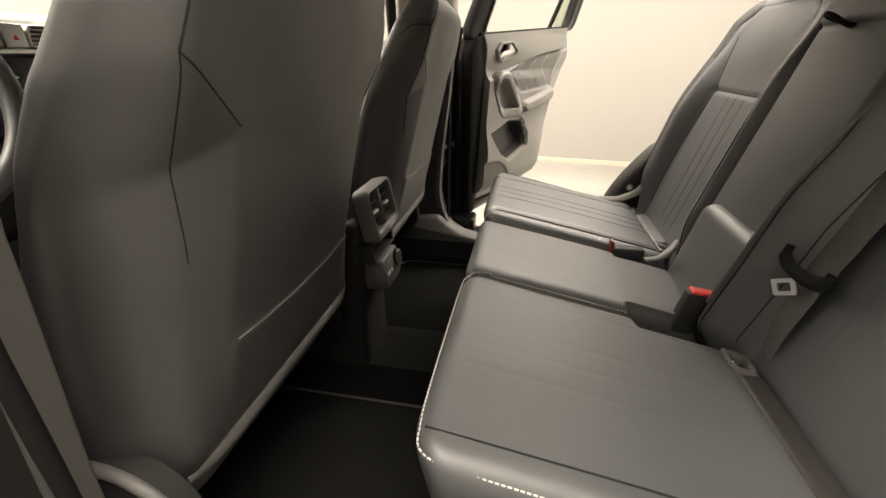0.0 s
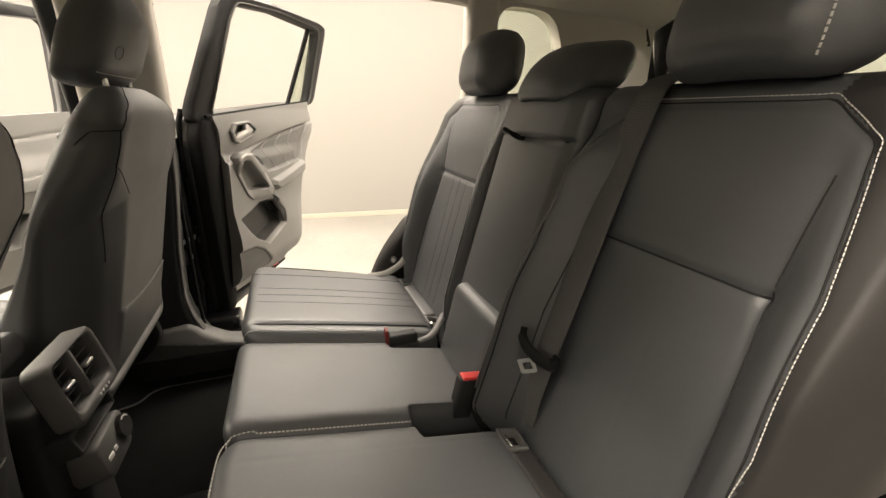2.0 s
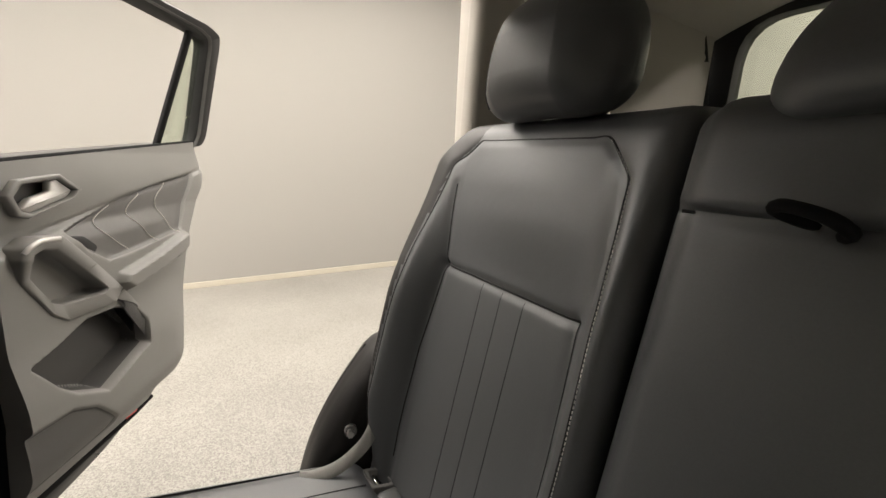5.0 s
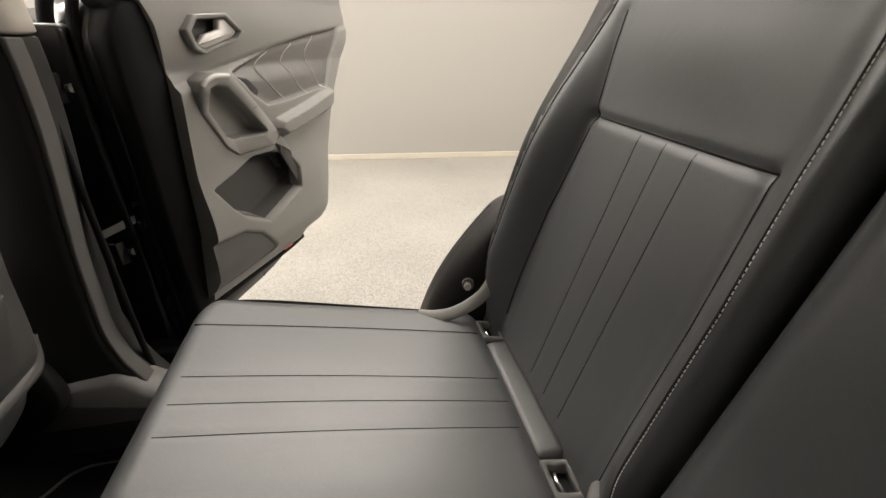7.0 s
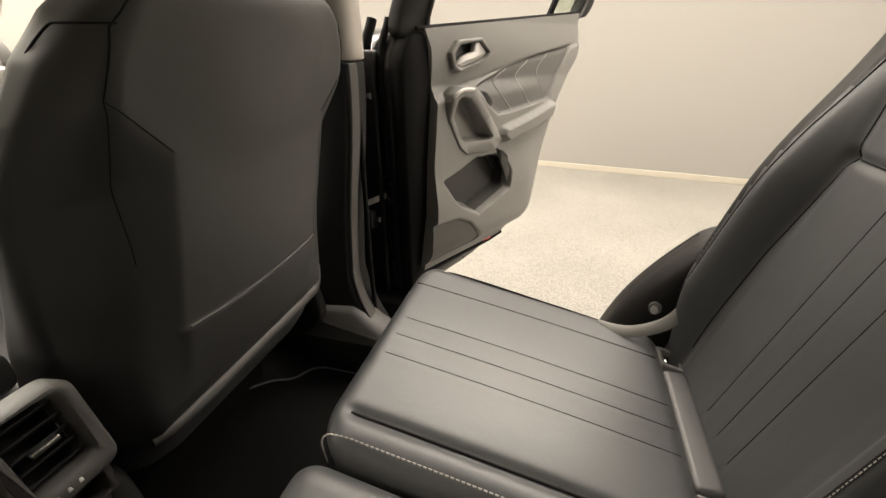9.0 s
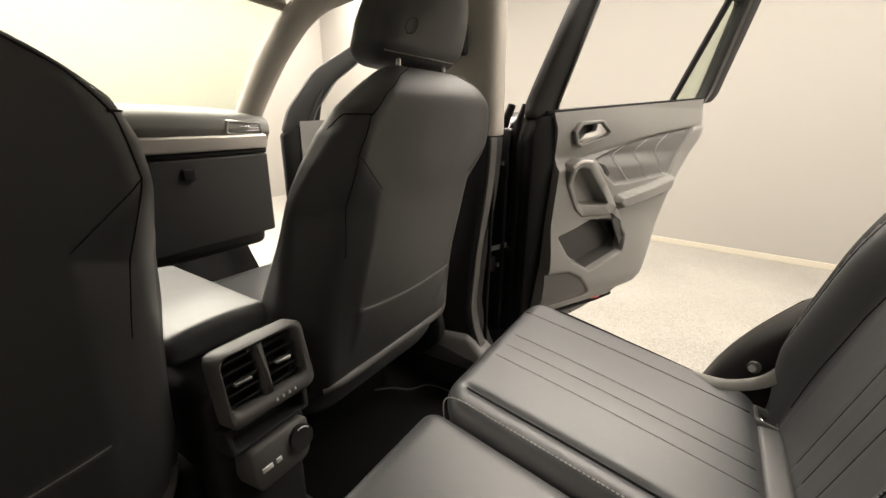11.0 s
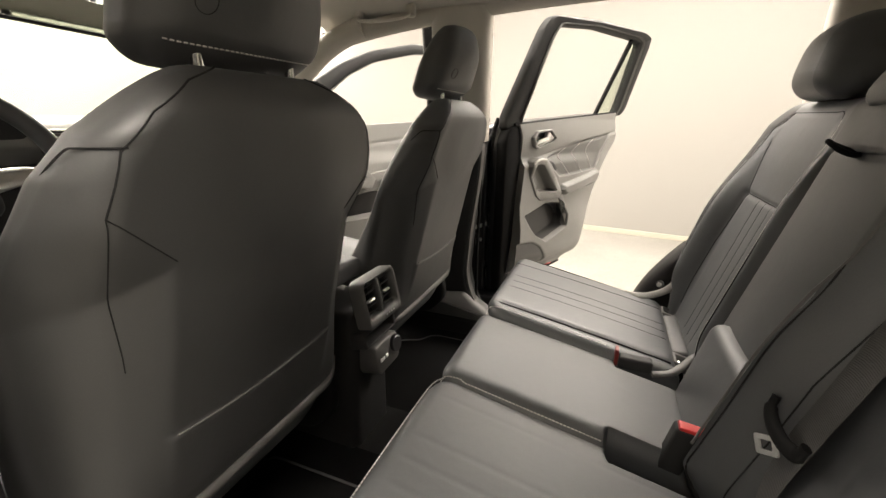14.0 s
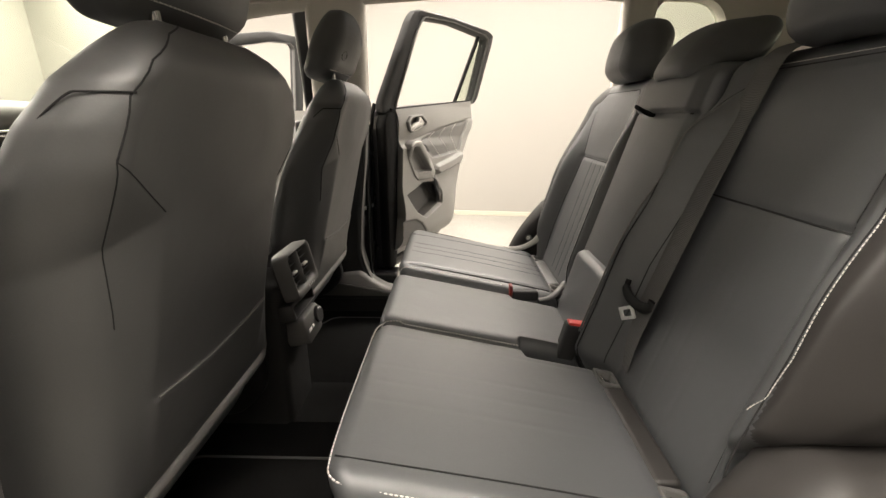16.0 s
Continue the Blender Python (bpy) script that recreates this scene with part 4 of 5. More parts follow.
def front_seat(yc, label):
    th = thing("front_seat", (-0.45, yc, 0.42), label, "car seat", "front seats")

    def bend(P):
        z = 0.995 + P[:, 2]
        w = np.interp(z, *SEAT_W)
        y = P[:, 1] * w / 0.25
        t = (P[:, 0] / 0.06 + 1) / 2
        back = seat_surface(y, z)
        u = np.clip(np.abs(y) / np.maximum(w, 0.05), 0, 1)
        front = -0.063 + 0.25 * (z - 1.24) - 0.090 - (0.03 * u ** 2 + (0.055 + 0.035 * (y * (CY - yc) > 0)) * u ** 6 * (1 - step(z, 0.78, 1.08))) * step(z, 0.66, 0.74) * (1 - step(z, 1.1, 1.3))
        x = front + t * (back - front)
        return np.stack([x, yc + y, z], 1)

    body = part("backrest", rbox((0.06, 0.25, 0.32), 0.042, (6, 110, 140), bend), LEATHER_SMOOTH, th)

    def on(y, z, proud=0.0):
        return (float(seat_surface(np.array([y]), np.array([z]))[0]) + proud, yc + y, z)

    def shell(pts):
        """Points on the seat's rounded rear shell."""
        raw = np.array([(0.09, 0.25 * p / float(np.interp(q, *SEAT_W)), q - 0.995) for p, q in pts])
        core = np.clip(raw, (-0.018, -0.208, -0.278), (0.018, 0.208, 0.278))
        raw[:, 0] = core[:, 0] + np.sqrt(np.maximum(1e-8, 0.0425 ** 2 - (raw[:, 1] - core[:, 1]) ** 2 - (raw[:, 2] - core[:, 2]) ** 2))
        return bend(raw)

    for s in (-1, 1):
        part("seam", tube(shell([(s * p, q) for p, q in poly_line(OUTLINE[:5], 0.012)]), 0.0010, 5), SEAM, body)
        part("seam", tube(shell([(s * p, q) for p, q in [(float(np.interp(q, *SIDE_SEAM)), q) for q in np.linspace(1.178, 1.0, 18)]]), 0.0007, 5), SEAM, body)
        part("seam", tube(shell([(s * p, q) for p, q in poly_line([(0.213, 1.178), (0.150, 1.119)], 0.012)]), 0.0007, 5), SEAM, body)
        turn = np.radians(np.linspace(25, 140, 44))
        rad = 0.0434 + 0.003 * step(turn, 1.0, 1.6)
        wrap = np.stack([0.018 + rad * np.cos(turn), s * (0.208 + rad * np.sin(turn)), 0.243 - 0.040 * step(turn, 1.55, 2.5)], 1)
        part("seam", tube(bend(wrap), 0.0011, 5), SEAM, body)
    slit = [on(p, 0.869 + 0.012 * (p / 0.15) ** 2, 0.0030) for p in np.linspace(-0.152, 0.155, 40)]
    part("pocket_edge", tube(slit, 0.0012, 6), POCKET_EDGE, body, "pale edge of the map pocket")
    low = curve([on(-0.215, 0.712, -0.008), on(-0.16, 0.712, 0.0), on(0.0, 0.714, 0.0), on(0.16, 0.720, 0.0), on(0.205, 0.728, -0.004), on(0.222, 0.77, -0.012)], 50)
    part("lower_trim", tube(low, 0.013, 10), GREY_PLASTIC, body, "grey plastic lower edge")

    # seat base
    cz = lambda x: 0.70 - 0.12 * (x + 0.2)
    cushion = rbox((0.26, 0.25, 0.07), 0.05, (20, 24, 6), lambda P: np.stack([-0.50 + P[:, 0], yc + P[:, 1], cz(-0.50 + P[:, 0]) - 0.03 + P[:, 2] + 0.02 * step(np.abs(P[:, 1]), 0.15, 0.24)], 1))
    part("seat_cushion", cushion, LEATHER, th)
    for s in (-1, 1):
        y = yc + s * 0.262
        side = slab(rounded([(-0.74, 0.54), (-0.30, 0.52), (-0.22, 0.60), (-0.24, 0.70), (-0.34, 0.70), (-0.74, 0.665)], 0.04), -0.016, 0.016, lambda u, v, w, y=y: (u, y + w, v), 0.006)
        part("side_cover", side, PLASTIC, th)
        if s < 0 and yc < CY:
            cap_ = part("hinge_cap", tube([(-0.25, y - 0.02 * s, 0.705), (-0.25, y + 0.012 * s, 0.705), (-0.25, y + 0.022 * s, 0.705)], [0.088, 0.088, 0.074], 32), PLASTIC, th, "dark round hinge cap")
            part("cap_ring", tube([(-0.25 + 0.089 * math.cos(a), y + 0.010 * s, 0.705 + 0.089 * math.sin(a)) for a in np.linspace(0, 2 * math.pi, 40, endpoint=False)], 0.007, 8, closed=True), GREY_EDGE, cap_, "pale grey ring")
    part("seat_base", box((-0.74, yc - 0.21, 0.405), (-0.40, yc + 0.21, 0.62), 0.02, (4, 4, 3)), CARPET, th)

    # headrest
    def hb(P):
        u, v = P[:, 1] / 0.134, P[:, 2] / 0.088
        y = yc + P[:, 1] * (1 - 0.26 * step(v, -0.3, 1.0) - 0.05 * (1 - step(v, -1.0, -0.6)))
        t = (P[:, 0] / 0.05 + 1) / 2
        x = -0.115 + P[:, 0] * (1 - 0.25 * step(v, 0.2, 1)) - 0.022 * u ** 2 * t + 0.028 * v - 0.012 * (1 - step(v, -1.0, -0.45)) * t
        x = x + 0.010 * (1 - step(np.hypot(u / 0.9, (v - 0.15) / 0.8), 0.2, 1.0)) * t
        z = 1.397 + P[:, 2] + 0.006 * (1 - u ** 2) * v + 0.010 * (1 - step(v, -1.0, -0.3))
        x = x - groove(np.abs(v + 0.74) * 0.088, 0.002, 0.004) * t
        return np.stack([x, y, z], 1)

    head = part("headrest", rbox((0.05, 0.134, 0.088), 0.036, (8, 50, 34), hb), LEATHER_SMOOTH, th)
    def cap(pts):
        raw = np.array(pts)
        core = np.clip(raw, (-0.014, -0.098, -0.052), (0.014, 0.098, 0.052))
        away = raw - core
        return hb(core + away * (0.0380 / np.linalg.norm(away, axis=1))[:, None])

    hv = cap([(0.10, 0.16 * u, -0.084) for u in np.linspace(-0.85, 0.85, 60)])
    part("stitching", dashes(hv, 0.0042, 0.0022, 0.0009), STITCH, head, "pale stitching")
    dot = cap([(0.10, -0.082 + 0.011 * math.cos(a), -0.022 + 0.011 * math.sin(a)) for a in np.linspace(0, 2 * math.pi, 24, endpoint=False)])
    part("button_seam", tube(dot, 0.0005, 5, closed=True), SEAM, head, "small round button outline")
    for s in (-0.072, 0.072):
        part("post", tube([(-0.112, yc + s, 1.27), (-0.118, yc + s, 1.36)], 0.0065, 12), CHROME, head, "chrome post")
        part("collar", tube([(-0.112, yc + s, 1.295), (-0.113, yc + s, 1.310)], [0.014, 0.011], 16), PLASTIC, head)
    return th


front_seat(1.176, "black leather front passenger seat seen from behind, map pocket edged pale")
front_seat(0.458, "black leather driver's seat seen from behind, map pocket edged pale")


# ---- doors ----
DIR = np.array((0.457, 0.889)) / math.hypot(0.457, 0.889)
INW = np.array((DIR[1], -DIR[0]))


def door_place(origin, lean=0.0):
    O = np.array(origin, float)

    def place(s, z, w):
        k = w + lean * max(0.0, z - 1.27)
        p = O + DIR * s + INW * k
        return (p[0], p[1], z)
    return place


def door_points(origin, s, z, w):
    p = np.array(origin)[None, :] + DIR[None, :] * s[:, None] + INW[None, :] * w[:, None]
    return np.stack([p[:, 0], p[:, 1], z], 1)


def outlined(us, vs, left, right, low, high):
    """Maps the unit square to a door outline."""
    U, W = np.meshgrid(us, vs, indexing="ij")
    U, W = U.ravel(), W.ravel()
    z = low + W * (high(U) - low)
    l, r = left(z), right(z)
    s = l + U * (r - l)
    z = low + W * (high(s) - low)
    return s, z


POCKET_O = [(0.102, 0.885), (0.171, 0.9), (0.246, 0.922), (0.33, 0.917), (0.38, 0.902), (0.412, 0.852), (0.399, 0.8), (0.248, 0.755), (0.172, 0.795), (0.138, 0.828)]
PULL_O = [(0.113, 1.085), (0.124, 1.106), (0.156, 1.121), (0.205, 1.116), (0.273, 1.042), (0.362, 0.957), (0.315, 0.937), (0.2, 0.938), (0.168, 0.962), (0.122, 1.04)]
PULL_I = [(0.135, 1.080), (0.141, 1.091), (0.160, 1.096), (0.186, 1.090), (0.240, 1.034), (0.288, 0.980), (0.276, 0.973), (0.190, 0.978), (0.172, 0.988), (0.141, 1.044)]
INSERT_O = [(0.252, 1.112), (0.407, 1.156), (0.574, 1.188), (0.765, 1.209), (0.708, 1.115), (0.668, 1.042), (0.537, 1.038), (0.4, 1.03), (0.342, 1.029), (0.29, 1.063)]
HANDLE_O = [(0.137, 1.197), (0.165, 1.224), (0.257, 1.230), (0.306, 1.195), (0.285, 1.178), (0.172, 1.152), (0.150, 1.160)]
HANDLE_I = [(0.152, 1.194), (0.174, 1.215), (0.252, 1.221), (0.291, 1.195), (0.274, 1.182), (0.180, 1.160), (0.162, 1.167)]
SPEAKER_O = [(0.046, 0.778), (0.151, 0.769), (0.208, 0.740), (0.268, 0.672), (0.252, 0.655), (0.15, 0.640), (0.046, 0.634)]


def belt_line(s):
    return 1.243 + 0.074 * s


def trim_height(s, z):
    """How far the door trim stands inwards of its mean plane."""
    w = 0.022 * step(z, 0.60, 0.72) * (1 - step(z, 1.08, 1.13)) * (1 - step(s, 0.45, 0.74))
    w += 0.018 * (1 - step(z, 0.80, 0.94)) * step(z, 0.62, 0.70) * (1 - step(s, 0.50, 0.66))
    # shelf above the armrest
    arm = [(0.345, 0.972), (0.36, 0.990), (0.62, 1.028), (0.676, 1.032), (0.655, 0.988), (0.60, 0.979), (0.372, 0.951)]
    w += 0.026 * (1 - step(sdf(s, z, arm), -0.006, 0.007)) * (1 - step(s, 0.62, 0.80) * 0.6)
    w -= 0.014 * (1 - step(sdf(s, z, INSERT_O), -0.008, 0.002))
    w -= groove(seg_dist(s, z, [(0.03, 1.083), (0.09, 1.097), (0.27, 1.129), (0.47, 1.167), (0.66, 1.190), (0.86, 1.222)]), 0.006, 0.006)
    w -= 0.004 * step(z - (1.098 + 0.165 * (s - 0.09)), -0.002, 0.006)
    w -= 0.070 * (1 - step(sdf(s, z, POCKET_O), -0.014, 0.004))
    w -= 0.024 * (1 - step(sdf(s, z, PULL_I), -0.006, 0.004))
    w -= 0.026 * (1 - step(sdf(s, z, HANDLE_I), -0.006, 0.003))
    w -= 0.008 * (1 - step(sdf(s, z, SPEAKER_O), -0.006, 0.002))
    w -= 0.03 * step(s, 0.78, 0.88) ** 2 + 0.02 * (1 - step(z, 0.625, 0.665))
    w += 0.010 * np.sin(np.clip((z - 1.12) / 0.15, 0, 1) * math.pi) * step(s, 0.0, 0.1)
    return w


def loops(outline, r=0.007, n=3):
    return rounded(outline, r, n)


def rear_door(origin):
    th = thing("rear_door", (origin[0] + 0.2, origin[1] + 0.35, 0.55), "black car rear door standing wide open, grey inner trim, window lowered", "car door", "open doors")
    pl = door_place(origin)
    raw = door_place(origin, 0.34)

    def lp(s, z, w):
        return raw(s + 0.038, z, w)

    # outer leaf
    leaf_out = rounded([(-0.005, 0.56), (0.02, 0.530), (0.30, 0.550), (0.42, 0.578), (0.505, 0.635), (0.562, 0.70), (0.618, 0.80), (0.682, 0.94), (0.786, 1.10), (0.856, 1.22), (0.862, 1.305), (0.03, 1.248), (-0.005, 1.18)], 0.04)
    leaf = part("leaf", slab(leaf_out, -0.19, -0.045, pl, 0.012), PAINT, th)
    # inner shut face, stepped, with seals
    part("shut_face", slab(rounded([(0.0, 0.56), (0.045, 0.560), (0.085, 0.75), (0.098, 1.10), (0.088, 1.240), (0.03, 1.240), (0.0, 1.19)], 0.02), -0.06, -0.006, pl, 0.006), RUBBER, leaf)
    for s, w, r in ((-0.004, -0.075, 0.009), (-0.012, -0.125, 0.012)):
        part("seal", tube(curve([pl(s + 0.30, 0.555, w), pl(s + 0.06, 0.535, w), pl(s + 0.0, 0.585, w), pl(s, 0.9, w), pl(s + 0.002, 1.18, w), pl(s + 0.03, 1.27, w)], 50), r, 8), RUBBER, leaf)
    part("lower_lip", tube(curve([pl(0.02, 0.605, -0.02), pl(0.10, 0.598, -0.03), pl(0.25, 0.600, -0.03), pl(0.38, 0.600, -0.03), pl(0.46, 0.606, -0.03)], 30), 0.008, 8), RUBBER, leaf)
    strap_a, strap_b = np.array((-0.225, 1.612, 0.812)), np.array((-0.112, 1.668, 0.853))
    part("check_strap", box((0, 0, 0), (1, 1, 1), 0.05, (2, 2, 2), lambda V: np.array([strap_a + (strap_b - strap_a) * v[0] + np.array((0, 0, 0.015)) * v[2] + np.array((0.006, 0.004, 0)) * v[1] for v in V])), PALE_SATIN, leaf, "bright metal check strap")
    for z in (0.886, 0.846, 0.836):
        part("bolt", tube([pl(-0.002, z, -0.066), pl(-0.016, z, -0.066)], 0.0042, 8), CHROME, leaf, "bright bolt")
    for z in (1.08, 0.76):
        part("hinge", box((0, 0, 0), (1, 1, 1), 0.08, (2, 2, 2), lambda V, z=z: np.array([pl(-0.055 + 0.06 * v[0], z + 0.05 * v[2], -0.13 + 0.03 * v[1]) for v in V])), PAINT, leaf)
        part("bolt", tube([pl(-0.03, z + 0.025, -0.098), pl(-0.03, z + 0.025, -0.088)], 0.008, 8), SATIN, leaf)
    refl = slab(rounded([(0.352, 0.606), (0.392, 0.604), (0.404, 0.616), (0.362, 0.620)], 0.004), -0.040, -0.022, pl, 0.001)
    part("reflector", refl, RED, leaf, "small red reflector at the lower edge")

    # inner trim panel
    right = lambda z: np.interp(z, [0.60, 0.62, 0.66, 0.70, 0.78, 0.874, 0.967, 1.022, 1.12, 1.20, 1.31], [0.40, 0.455, 0.505, 0.535, 0.575, 0.617, 0.668, 0.698, 0.770, 0.828, 0.848])
    s, z = outlined(np.linspace(0, 1, 190), np.linspace(0, 1, 170), lambda z: np.interp(z, [0.61, 0.63, 0.772, 0.785, 0.92, 1.10, 1.20, 1.24], [0.036, 0.036, 0.060, 0.064, 0.071, 0.088, 0.083, 0.070]), right, 0.612, belt_line)
    P = door_points(origin, s, z, trim_height(s, z))
    idx = np.arange(190 * 170).reshape(190, 170)
    Q = np.stack([idx[:-1, :-1], idx[1:, :-1], idx[1:, 1:], idx[:-1, 1:]], -1).reshape(-1, 4)
    rim = np.concatenate([idx[:, 0], idx[-1, 1:], idx[-2::-1, -1], idx[0, -2:0:-1]])
    back = door_points(origin, s[rim], z[rim], np.full(len(rim), -0.046))
    k = len(P)
    F = [tuple(q) for q in Q] + [(rim[i], rim[(i + 1) % len(rim)], k + (i + 1) % len(rim), k + i) for i in range(len(rim))]
    trim = part("trim_panel", (np.vstack([P, back]), F), DOOR_GREY, th)

    def on(s_, z_, up=0.0):
        return pl(s_, z_, float(trim_height(np.array([s_]), np.array([z_]))[0]) + up)

    # leather insert with three curved seams
    def fill(outline, shrink, lift, puff, rings):
        ins = np.array(outline)
        cen = ins.mean(0)
        shr = cen + (ins - cen) * shrink
        line = poly_line(list(shr) + [shr[0]], 0.006)[:-1]
        V, Fi = [], []
        for j in range(rings):
            f = j / rings
            V += [on(*(cen + (p - cen) * (1 - f)), lift + puff * math.sqrt(f)) for p in line]
        m = len(line)
        V.append(on(*cen, lift + puff))
        for j in range(rings - 1):
            Fi += [(j * m + i, j * m + (i + 1) % m, (j + 1) * m + (i + 1) % m, (j + 1) * m + i) for i in range(m)]
        return V, Fi + [((rings - 1) * m + i, (rings - 1) * m + (i + 1) % m, rings * m) for i in range(m)]

    insert = part("insert", fill(INSERT_O, 0.975, 0.0016, 0.004, 14), DOOR_INSERT, trim, "dark leather door insert")
    for a in (0.375, 0.488, 0.604):
        arc = curve([(a + 0.024, 1.150 + 0.16 * (a - 0.375)), (a - 0.021, 1.126 + 0.14 * (a - 0.375)), (a - 0.029, 1.103 + 0.10 * (a - 0.375)), (a + 0.008, 1.064), (a + 0.040, 1.040)], 30)
        part("stitching", tube([on(u, v, 0.0058) for u, v in arc], 0.0011, 5), STITCH, insert, "pale curved seam")

    # grab handle: a raised slanting bar whose foot runs low round the recess
    def pull_rise(u, v):
        return 0.028 + 0.018 * (1 - float(step(seg_dist(np.array([u]), np.array([v]), [(0.135, 1.108), (0.160, 1.114), (0.198, 1.092), (0.298, 0.972)])[0], 0.024, 0.052)))

    grip = part("pull_handle", ring(loops(PULL_O, 0.005), loops(PULL_I, 0.004), 0.002, pull_rise, pl, 0.004), DOOR_GREY, trim)
    part("chrome_edge", tube(curve([pl(0.122, 1.096, 0.041), pl(0.134, 1.106, 0.044), pl(0.158, 1.113, 0.0445), pl(0.196, 1.110, 0.0445)], 16), 0.0050, 8), PALE_SATIN, grip, "pale satin edge")
    part("brace", slab(loops([(0.326, 0.938), (0.364, 0.955), (0.437, 0.852), (0.418, 0.800), (0.404, 0.797), (0.418, 0.852), (0.386, 0.905)], 0.006), 0.0, 0.0265, pl, 0.004), DOOR_GREY, grip)
    part("switch", slab(loops([(0.250, 1.092), (0.262, 1.102), (0.294, 1.096), (0.326, 1.066), (0.310, 1.048), (0.285, 1.060)], 0.008), 0.000, 0.014, pl, 0.003), PLASTIC, trim, "black window switch")
    bez = part("opener", ring(loops(HANDLE_O, 0.003), loops(HANDLE_I, 0.003), 0.006, 0.0205, pl, 0.003), DOOR_GREY, trim)
    part("lever", slab(loops([(0.166, 1.170), (0.190, 1.188), (0.233, 1.197), (0.238, 1.217), (0.254, 1.219), (0.287, 1.194), (0.270, 1.182), (0.182, 1.161)], 0.004), -0.004, 0.013, pl, 0.003), PALE_SATIN, bez, "pale satin door opener")
    part("armrest_edge", tube([on(u, 0.946 + 0.155 * (u - 0.38), 0.001) for u in np.linspace(0.39, 0.69, 24)], 0.0018, 6), SEAM, trim)
    part("speaker_grille", fill(SPEAKER_O, 0.96, 0.0014, 0.0, 30), GREY_PLASTIC, trim, "fine dark speaker grille")
    # sheet over the pocket recess with its shade put into the colour
    part("pocket_shade", fill(POCKET_O, 0.965, 0.0012, 0.0, 36), POCKET_SHADE, trim, "dark sheet for the shade inside the door pocket")
    part("opener_lining", fill(HANDLE_I, 0.96, 0.0012, 0.0, 20), GREY_PLASTIC, trim, "dark opener recess")
    part("belt_seal", tube([on(u, belt_line(u) + 0.001, -0.008) for u in np.linspace(0.05, 0.85, 30)], 0.006, 6), RUBBER, trim)

    # window frame leaning in, with the fixed quarter pane
    fo = [(-0.03, 1.225), (-0.026, 1.29), (0.040, 1.58), (0.068, 1.618), (0.36, 1.640), (0.75, 1.646), (0.826, 1.634), (0.838, 1.60), (0.868, 1.32), (0.85, 1.295)]
    fi = [(0.062, 1.235), (0.070, 1.285), (0.098, 1.55), (0.122, 1.592), (0.36, 1.612), (0.69, 1.610), (0.74, 1.602), (0.752, 1.585), (0.790, 1.325), (0.775, 1.285)]
    wf = part("window_frame", ring(rounded(fo, 0.03, 4), rounded(fi, 0.02, 4), -0.058, -0.020, lp, 0.008), PLASTIC, th)
    gl = [(0.052, 1.24), (0.058, 1.29), (0.085, 1.55), (0.112, 1.600), (0.36, 1.622), (0.70, 1.622), (0.755, 1.612), (0.767, 1.59), (0.806, 1.325), (0.79, 1.285)]
    ins_o, ins_i = rounded(gl, 0.02, 4), rounded([(u * 0.985 + 0.007, v * 0.985 + 0.021) for u, v in gl], 0.02, 4)
    part("frame_cover", ring(ins_o, ins_i, -0.022, -0.010, lp, 0.003), GREY_PLASTIC, wf, "grey inner frame strip")
    div = slab([(0.612, 1.285), (0.634, 1.285), (0.692, 1.612), (0.668, 1.612)], -0.046, -0.030, lp, 0.004)
    part("divider", div, RUBBER, wf)
    pane = part("quarter_pane", slab([(0.634, 1.285), (0.778, 1.290), (0.748, 1.603), (0.690, 1.603)], -0.042, -0.037, lp, 0.001), TINT, wf, "green tinted fixed quarter pane")
    pane.visible_shadow = False
    return th


rear_door((-0.0566, 1.636))


